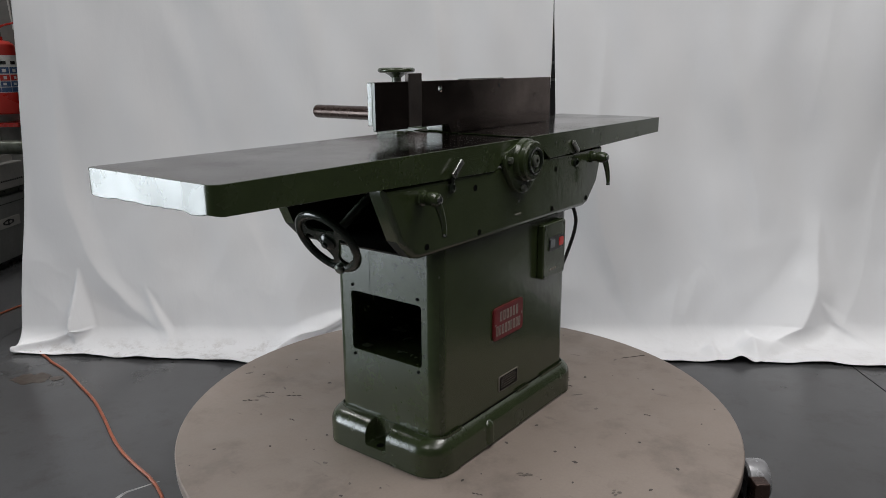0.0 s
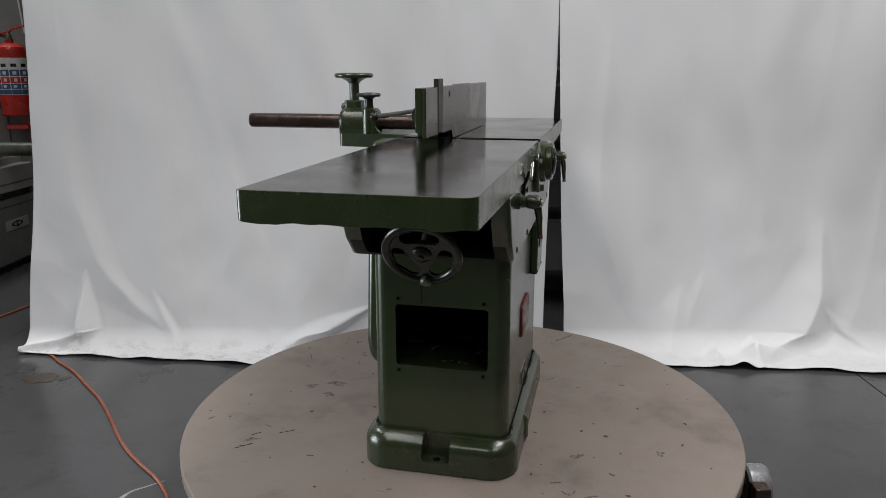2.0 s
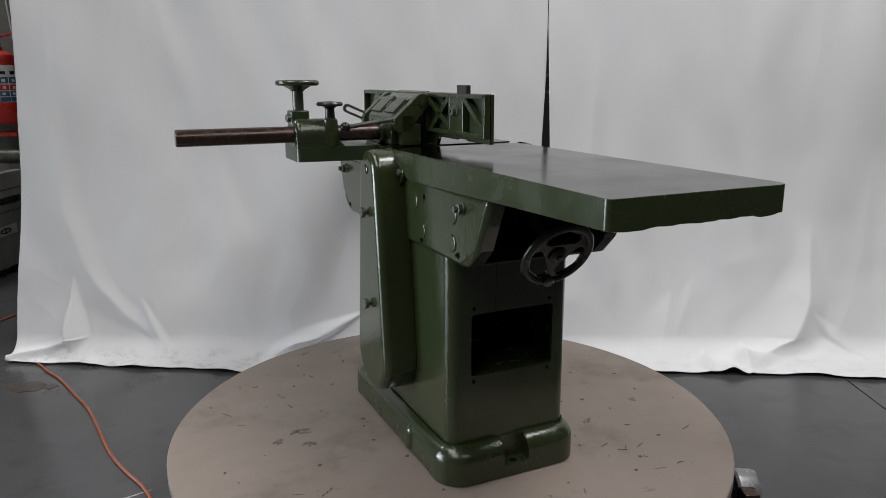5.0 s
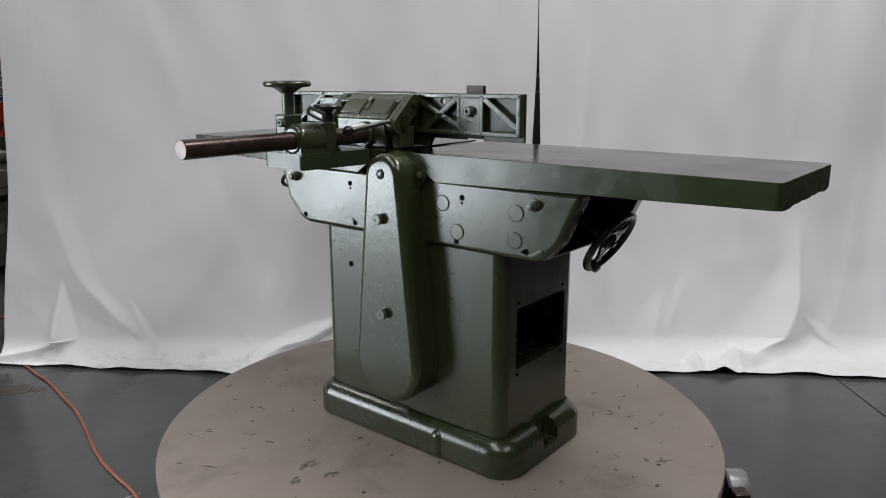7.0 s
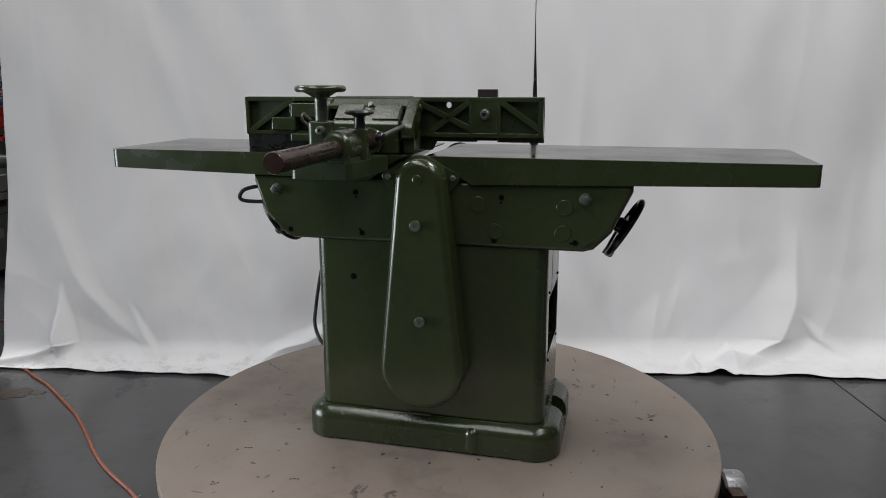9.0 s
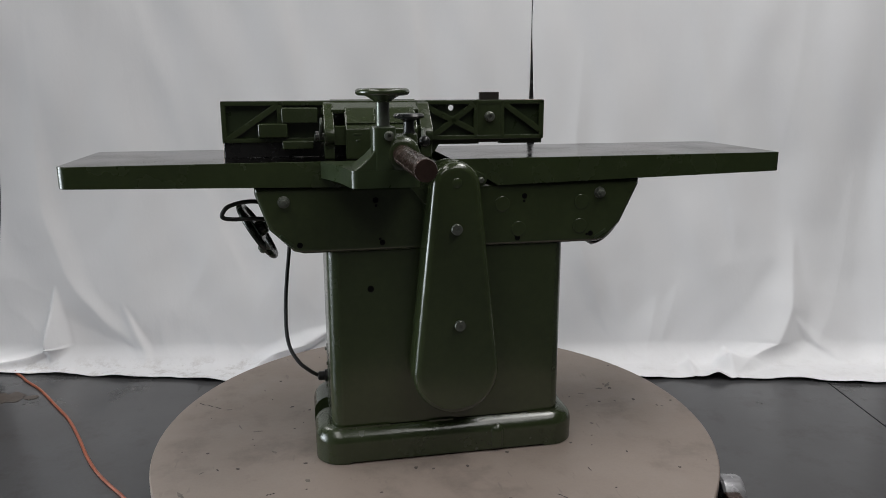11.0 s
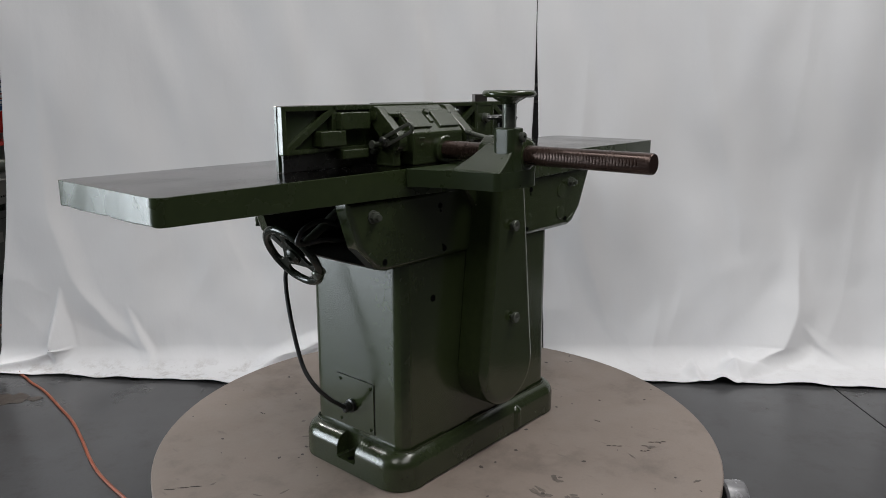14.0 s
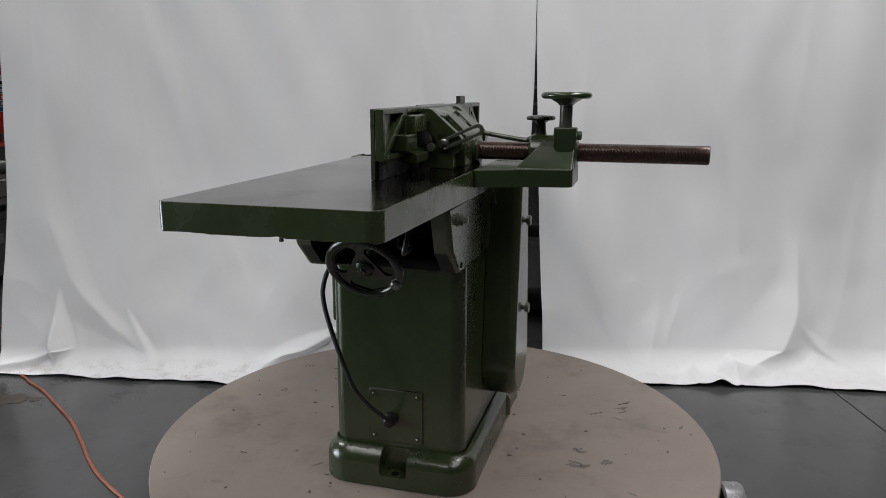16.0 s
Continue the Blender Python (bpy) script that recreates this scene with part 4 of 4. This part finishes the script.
part("clamp_knob", lathe([(0.0165, 0.914), (0.0135, 0.922), (0.0125, 0.944), (0.020, 0.950), (0.035, 0.952), (0.0375, 0.957), (0.034, 0.962), (0.012, 0.964), (0.010, 0.961), (0, 0.961)], 28, Matrix.Translation((0.118, 0.314, 0))), BLACK, planer, "black plastic clamp knob")


# ---- rack bar: a round bar with teeth milled in one side
def rack_bar(x, z, r, y0, y1, t0, t1, pitch):
    bm = bmesh.new()
    n, rings, tilt = 32, [], radians(6)
    st = [(y0, 0.94), (y0 + 0.002, 1.0), (t0, 1.0)]
    y = t0
    while y < t1:
        st += [(y, 1.0), (y + 0.0006, 0.0), (y + pitch * 0.45, 0.0), (y + pitch * 0.45 + 0.0008, 1.0)]
        y += pitch
    st += [(y1 - 0.003, 1.0), (y1, 0.93)]
    for yy, k in st:
        row = []
        for i in range(n):
            a = 2 * math.pi * i / n
            px, pz = r * math.cos(a), r * math.sin(a)
            if k == 0.0:
                over = max(0.0, px * math.cos(tilt) + pz * math.sin(tilt) - 0.915 * r)
                px, pz = px - over * math.cos(tilt), pz - over * math.sin(tilt)
            elif k < 1:
                px, pz = px * k, pz * k
            row.append(bm.verts.new((x + px, yy, z + pz)))
        rings.append(row)
    for a, b in zip(rings, rings[1:]):
        for i in range(n):
            bm.faces.new((a[i], a[(i + 1) % n], b[(i + 1) % n], b[i]))
    bm.faces.new(rings[0]), bm.faces.new(rings[-1])
    return bm


part("rack_bar", rack_bar(0.147, 0.874, 0.0228, 0.10, 0.724, 0.165, 0.700, 0.0078), BAR_STEEL, planer, "oily brown steel rack bar", 30)

# ---- fence: ground face plate, painted ribs behind
HX2 = 0.256
FZ0, FZ1, FX0, FX1 = 0.866, 0.988, -0.306, 0.574
bm = cut(prism([(FX0, FZ0), (-0.006, FZ0), (0.008, 0.8412), (FX1, 0.8412), (FX1, FZ1), (FX0, FZ1)], "y", 0.027, 0.037), box(-0.1785, -0.1215, 0.0, 0.06, 0.80, 1.0), lathe([(0.008, -0.02), (0.008, 0.02)], 16, along("y", -0.041, 0.03, 0.966)))
bm = bevel(bm, 0.0010, 1)
paint_faces(bm, 1, lambda f: f.calc_center_median().y > 0.0368 or abs(f.normal.x) > 0.9)
fence = part("fence", bm, [FENCE_IRON, GREEN_CAST], planer, "ground iron fence with a green ribbed back")


def rib(x0, z0, x1, z1, w, y1=0.055, name="fence_rib"):
    d = Vector((x1 - x0, z1 - z0)).normalized()
    n = Vector((-d.y, d.x)) * w / 2
    p = prism([(x0 - n.x, z0 - n.y), (x1 - n.x, z1 - n.y), (x1 + n.x, z1 + n.y), (x0 + n.x, z0 + n.y)], "y", 0.0368, y1)
    part(name, bevel(p, 0.0022, 2), GREEN_ROUGH, fence)


rib(FX0 + 0.001, 0.9815, FX1 - 0.001, 0.9815, 0.012)
rib(FX0 + 0.001, 0.8855, FX1 - 0.001, 0.8855, 0.012)
for x, w in ((-0.2985, 0.014), (-0.184, 0.012), (-0.108, 0.012), (0.050, 0.014), (0.424, 0.014), (0.5675, 0.012)):
    rib(x, 0.880, x, 0.987, w)
rib(-0.190, 0.976, -0.294, 0.903, 0.016)
rib(0.046, 0.976, -0.106, 0.902, 0.016)
rib(0.012, 0.890, -0.106, 0.978, 0.016)
rib(0.428, 0.977, 0.560, 0.888, 0.016)
part("stop_pad", bevel(box(-0.186, -0.107, 0.0366, 0.0535, 0.884, 0.984), 0.002, 2), GREEN_ROUGH, fence)
part("stop_bolt", lathe([(0.0145, 0), (0.0145, 0.004), (0.0125, 0.005), (0.0125, 0.014), (0.010, 0.016), (0.005, 0.016), (0.005, 0.010), (0, 0.010)], 18, along("y", -0.147, 0.0530, 0.942)), DULL_STEEL, fence, "dull steel bolt")
part("stop_tab", bevel(box(-0.1775, -0.1225, 0.0255, 0.0385, 0.870, 1.0085), 0.001, 1), DARK_IRON, fence, "sliding iron strip standing above the fence")
# black strip: the plate's dark edge, and below it the fence's reflection in the bed
part("lip_and_reflection", bevel(box(0.06, FX1 - 0.004, 0.042, 0.050, 0.8412, 0.881), 0.001, 1), BLACK, fence, "black strip for the plate's dark lower edge and its reflection in the table")
for b in ((0.325, 0.419, 0.930, 0.971, 0.074), (0.405, 0.480, 0.893, 0.930, 0.076), (0.338, 0.420, 0.862, 0.885, 0.080)):
    part("mounting_pad", bevel(box(b[0], b[1], 0.0366, b[4], b[2], b[3]), 0.004, 3), GREEN_ROUGH, fence)
part("pivot_screw", lathe([(0.006, -0.02), (0.006, 0.012), (0.004, 0.014), (0, 0.014)], 12, along("-x", 0.30, 0.07, 0.874)), DULL_STEEL, fence)
for x in (HX2,):
    part("face_screw", lathe([(0.006, 0), (0.006, 0.0006), (0, 0.0006)], 12, along("-y", x, 0.027, 0.968)), BLACK, fence, "countersunk screw")

# tilting head that joins fence and bar
bm = bevel(prism([(0.075, 0.8405), (0.150, 0.8405), (0.152, 0.918), (0.144, 0.926), (0.094, 0.972), (0.060, 0.972), (0.060, 0.93)], "x", 0.070, 0.258), 0.004, 2)
head = part("fence_head", bm, GREEN_ROUGH, planer, "green cast tilting head behind the fence", 40)
hp = bevel(box(0.060, 0.292, -0.038, 0.038, -0.006, 0.006), 0.003, 2)
hp.transform(pose(0, 0.068, 0.973, -20, 0, 0))
part("hinge_plate", hp, GREEN_ROUGH, head, "sloping hinge plate")
part("bar_collar", lathe([(0.024, 0), (0.036, 0), (0.036, 0.010), (0.033, 0.014), (0.024, 0.014)], 28, along("y", 0.147, 0.150, 0.874)), GREEN_ROUGH, head)
for x0, x1 in ((0.073, 0.148), (0.180, 0.255)):
    pad = bevel(box(x0, x1, -0.004, 0.0035, -0.028, 0.026), 0.002, 2)
    pad.transform(pose(0, 0.121, 0.9495, 47.4, 0, 0))
    part("casting_pad", pad, GREEN_ROUGH, head)
rb = bevel(box(0.157, 0.171, -0.004, 0.0025, -0.01, 0.03), 0.002, 2)
rb.transform(pose(0, 0.121, 0.9495, 47.4, 0, 0))
part("casting_rib", rb, GREEN_ROUGH, head)
for x, z, w in ((0.228, 0.905, 0.020), (0.226, 0.889, 0.010)):
    part("casting_mark", bevel(box(x - w / 2, x + w / 2, 0.150, 0.1532, z - 0.003, z + 0.003), 0.001, 1), GREEN_ROUGH, head, "raised bar of casting marks")
part("hinge_bolt", lathe([(0.009, -0.004), (0.009, 0.005), (0.007, 0.007), (0, 0.007)], 14, pose(0.163, 0.104, 0.967, -50, 0, 0)), GREEN_ROUGH, head)
for x0, x1, nm in ((0.030, 0.062, "cheek"), (0.286, 0.312, "cheek")):
    cheek = bevel(prism(hull([(0.070, 0.962, 0.022), (0.130, 0.902, 0.027)], 24), "x", x0, x1), 0.003, 2)
    ch = part(nm, cheek, GREEN_ROUGH, head)
    part("cheek_bolt", lathe([(0.010, 0), (0.010, 0.003), (0, 0.004)], 16, along("-x" if x0 < 0.1 else "x", x0 if x0 < 0.1 else x1, 0.072, 0.960)), GREEN, ch)
    part("cheek_foot", bevel(box(x0, x1, 0.075, 0.135, 0.841, 0.90), 0.003, 2), GREEN_ROUGH, ch)
    part("cheek_tie", bevel(box(min(x0, 0.07) if x0 < 0.1 else 0.256, 0.072 if x0 < 0.1 else x1, 0.095, 0.135, 0.875, 0.925), 0.002, 1), GREEN_ROUGH, ch)
rod = part("tilt_lever", tube([(0.050, 0.120, 0.918), (0.064, 0.20, 0.906), (0.075, 0.279, 0.8945)], 0.0064, 14), DULL_STEEL, head, "dull steel tilt lever")
part("lever_ball", lathe([(0.0145 * math.sin(math.pi * i / 10), -0.0145 * math.cos(math.pi * i / 10)) for i in range(11)], 20, Matrix.Translation((0.0755, 0.284, 0.894))), BLACK, rod, "black ball knob")
sl = bevel(cut(prism(hull([(0.115, 0.900, 0.0135), (0.198, 0.936, 0.0135)], 20), "x", 0.318, 0.324), prism(hull([(0.130, 0.9065, 0.006), (0.196, 0.935, 0.006)], 16), "x", 0.30, 0.34)), 0.0008, 1)
link = part("slotted_link", sl, DULL_STEEL, head, "slotted steel link", 40)
part("link_bolt", lathe([(0.006, -0.03), (0.006, 0), (0.012, 0), (0.012, 0.008), (0.009, 0.010), (0, 0.010)], 16, along("x", 0.325, 0.118, 0.901)), STEEL, link, "steel clamp bolt")
part("link_bolt", lathe([(0.006, -0.03), (0.006, 0), (0.010, 0), (0.010, 0.006), (0, 0.008)], 16, along("x", 0.330, 0.085, 0.893)), DULL_STEEL, link, "steel clamp bolt")


# ---------------------------------------------------------------- workshop beyond the curtain's edge
CABINET = surface("grey_cabinet_paint", (0.20, 0.205, 0.195), (0.165, 0.168, 0.16), 0.45, big=3, fine=40, bump=0.08)
PALE_PAINT = surface("pale_grey_paint", (0.42, 0.41, 0.385), (0.36, 0.35, 0.33), 0.45, big=3, fine=40, bump=0.08)
RED_PAINT = surface("red_extinguisher_paint", (0.42, 0.022, 0.014), (0.34, 0.018, 0.012), 0.3, big=6, fine=60, bump=0.05)
BLUE_LABEL = surface("blue_label", (0.03, 0.075, 0.17), None, 0.45, big=30, fine=120, bump=0)
WHITE_LABEL = surface("white_label", (0.6, 0.6, 0.58), None, 0.5, big=30, fine=120, bump=0)

saw = tagged(empty("grey_machine_cabinet", -2.7, 2.3, 0), "long grey machine cabinet with a pale top and a badge", "machine")
part("plinth", box(-1.2, -0.05, -1.5, 1.5, 0, 0.05), BLACK, saw, "dark recessed plinth")
part("body", box(-1.25, 0, -1.55, 1.55, 0.05, 0.43, 0.006), CABINET, saw, "grey sheet-metal body")
part("recess", box(-1.2, -0.03, -1.52, 1.52, 0.429, 0.475), DULL_STEEL, saw, "dark recess")
part("top_rail", box(-1.26, 0.012, -1.56, 1.56, 0.474, 0.625, 0.008), PALE_PAINT, saw, "pale grey top rail")
part("top_plate", box(-1.26, -0.05, -1.56, 1.56, 0.624, 0.665, 0.004), PALE_PAINT, saw, "pale grey top plate")
slot = part("slot", box(0.0105, 0.014, -0.005, 0.005, 0.518, 0.528), BLACK, saw, "dark slot")
slot.location = (0, -0.5, 0)
for i in range(1, 40):
    again(slot, 0, -0.5 + i * 0.0235, 0)
part("panel_line", box(-0.001, 0.0015, -1.5, 1.5, 0.386, 0.390), BLACK, saw)
badge = part("badge", bevel(prism(rpoly(-0.187, 0.045, 0.245, 0.305, 0.004, 3), "x", 0, 0.003), 0.0008, 1), PALE_PAINT, saw, "pale oblong badge with a dark emblem")
part("emblem", cut(prism(hull([(-0.12, 0.276, 0.010), (-0.03, 0.276, 0.010), (-0.075, 0.276, 0.019)], 16), "x", 0.0028, 0.0042), prism(hull([(-0.11, 0.276, 0.004), (-0.09, 0.276, 0.009)], 12), "x", 0, 0.01), prism(hull([(-0.04, 0.276, 0.004), (-0.06, 0.276, 0.009)], 12), "x", 0, 0.01)), BLACK, badge, "dark oval emblem")
part("roller", lathe([(0, -0.6), (0.04, -0.6), (0.04, 0.6), (0, 0.6)], 20, along("x", -0.35, -0.16, 0.735)), DULL_STEEL, saw, "dull steel roller")
part("roller_rest", box(-0.9, -0.8, -0.22, -0.10, 0.664, 0.70), CABINET, saw)
part("roller_rest", box(-0.12, -0.04, -0.22, -0.10, 0.664, 0.70), CABINET, saw)

post = tagged(part("steel_post", bevel(box(-3.4, -2.42, 2.44, 2.56, 0, RH), 0.006, 2), CABINET), "grey steel roof post", "post", kind="structure")
cabinet = tagged(empty("electrical_cabinet", -2.95, 2.30, 0.665), "beige electrical cabinet on the machine", "cabinet")
part("housing", bevel(box(-0.25, 0.165, -0.12, 0.12, 0, 0.46), 0.005, 2), PALE_PAINT, cabinet, "beige housing")
part("door_gap", box(-0.10, -0.095, -0.1215, -0.119, 0.03, 0.43), BLACK, cabinet)

ext = tagged(empty("fire_extinguisher", -2.640, 2.30, 0.918), "red fire extinguisher with a blue and white label", "extinguisher")
cyl = part("cylinder", lathe([(0, 0), (0.08, 0), (0.086, 0.008), (0.086, 0.37), (0.078, 0.395), (0.055, 0.412), (0.022, 0.42), (0.022, 0.44), (0, 0.44)], 36), RED_PAINT, ext, "red steel cylinder")
part("label_band", lathe_loop([(0.0855, 0.125), (0.0868, 0.125), (0.0868, 0.335), (0.0855, 0.335)], 36), WHITE_LABEL, cyl, "white label")


def patch(r, z0, z1, a0, a1, name, mat_, n=6):
    bm = bmesh.new()
    lo, hi = [], []
    for i in range(n + 1):
        a = radians(a0 + (a1 - a0) * i / n)
        lo.append(bm.verts.new((r * math.cos(a), r * math.sin(a), z0)))
        hi.append(bm.verts.new((r * math.cos(a), r * math.sin(a), z1)))
    for i in range(n):
        bm.faces.new((lo[i], lo[i + 1], hi[i + 1], hi[i]))
    geo = bmesh.ops.extrude_face_region(bm, geom=bm.faces[:])["geom"]
    for v in geo:
        if isinstance(v, bmesh.types.BMVert):
            v.co.x, v.co.y = v.co.x * 1.004, v.co.y * 1.004
    part(name, bm, mat_, cyl)


for k in range(5):
    a = 180 + k * 36
    patch(0.0869, 0.232, 0.268, a, a + 33, "label_panel", BLUE_LABEL)
    patch(0.0869, 0.192, 0.226, a, a + 33, "label_panel", RED_PAINT)
    patch(0.0869, 0.158, 0.188, a, a + 33, "label_panel", BLUE_LABEL)
    patch(0.0869, 0.128, 0.154, a, a + 35, "label_panel", BLUE_LABEL)
    patch(0.0869, 0.283, 0.302, a + 6, a + 26, "label_text_bar", BLACK)
    patch(0.0874, 0.240, 0.258, a + 10, a + 23, "label_symbol", WHITE_LABEL)
    patch(0.0874, 0.200, 0.218, a + 12, a + 23, "label_symbol", WHITE_LABEL)
    patch(0.0874, 0.166, 0.180, a + 8, a + 20, "label_symbol", WHITE_LABEL)
valve = part("valve", lathe([(0, 0.435), (0.018, 0.435), (0.018, 0.465), (0.012, 0.475), (0, 0.475)], 16), DULL_STEEL, ext, "dull valve")
part("carry_handle", bevel(box(-0.02, 0.09, -0.01, 0.01, 0.468, 0.478), 0.002, 1), RED_PAINT, valve, "red handle").matrix_basis = pose(0, 0, 0, 0, -10, 0)
part("squeeze_grip", tube([(0.0, 0, 0.478), (0.03, 0, 0.50), (0.10, 0, 0.515)], 0.006, 8), RED_PAINT, valve, "red squeeze grip")
part("discharge_hose", tube(curve_points([(-0.015, 0, 0.455), (-0.07, 0, 0.46), (-0.105, 0, 0.40), (-0.108, 0, 0.2), (-0.10, 0, 0.05)]), 0.009, 10), RUBBER, ext, "black discharge hose")
part("wall_bracket", box(-0.06, 0.06, 0.08, 0.142, 0.15, 0.19), BLACK, ext, "black bracket")
part("foot_ring", box(-0.05, 0.08, -0.06, 0.142, -0.075, -0.05, 0.003), RED_PAINT, ext, "red shelf bracket")
tagged(part("hanging_cord", tube([(-2.60, 2.40, 1.40), (-2.615, 2.40, 1.62), (-2.66, 2.40, 2.6), (-2.72, 2.40, RH)], 0.005, 8), WHITE_LABEL), "white cord hanging down the steel post", "cord")


# storage rack that shows between the two curtains
rack = tagged(empty("storage_rack", 0.52, 1.78, 0), "dark steel storage rack with pale shelf edges behind the curtains", "rack")
for x in (-0.42, 0.42):
    for y in (-0.16, 0.16):
        part("upright", box(x - 0.02, x + 0.02, y - 0.02, y + 0.02, 0, 1.9, 0.002), INSIDE, rack)
for z in (0.06, 0.43, 0.80, 1.11, 1.19, 1.55):
    shelf = part("shelf", box(-0.44, 0.44, -0.178, 0.178, z - 0.012, z + 0.004, 0.001), INSIDE, rack, "dark steel shelf")
    if z in (0.43, 1.11, 1.19):
        part("shelf_edge", box(-0.43, 0.43, -0.184, -0.179, z - 0.010, z + 0.006, 0.001), CABINET, shelf, "pale shelf edge")


# ---------------------------------------------------------------- movement
TURN = [
    (0, 53.11),
    (0.5, 59.50),
    (1, 65.76),
    (1.5, 72.13),
    (2, 78.26),
    (2.5, 84.48),
    (3, 90.70),
    (3.5, 96.93),
    (4, 103.39),
    (6.5, 134.23),
    (7, 140.68),
    (7.5, 146.81),
    (8, 153.04),
    (8.5, 159.30),
    (9, 165.44),
    (11.5, 196.76),
    (12, 203.24),
    (12.5, 209.43),
    (13, 215.79),
    (13.5, 222.24),
    (14, 228.70),
    (14.5, 234.80),
    (15, 241.59),
    (15.5, 247.96),
    (16, 254.12),
]


def motions():
    for t_rows, z in ((turntable, 0), (planer, DECK)):
        walk(t_rows, [(t, pose(0, 0, z, 0, 0, a)) for t, a in TURN])


motions()
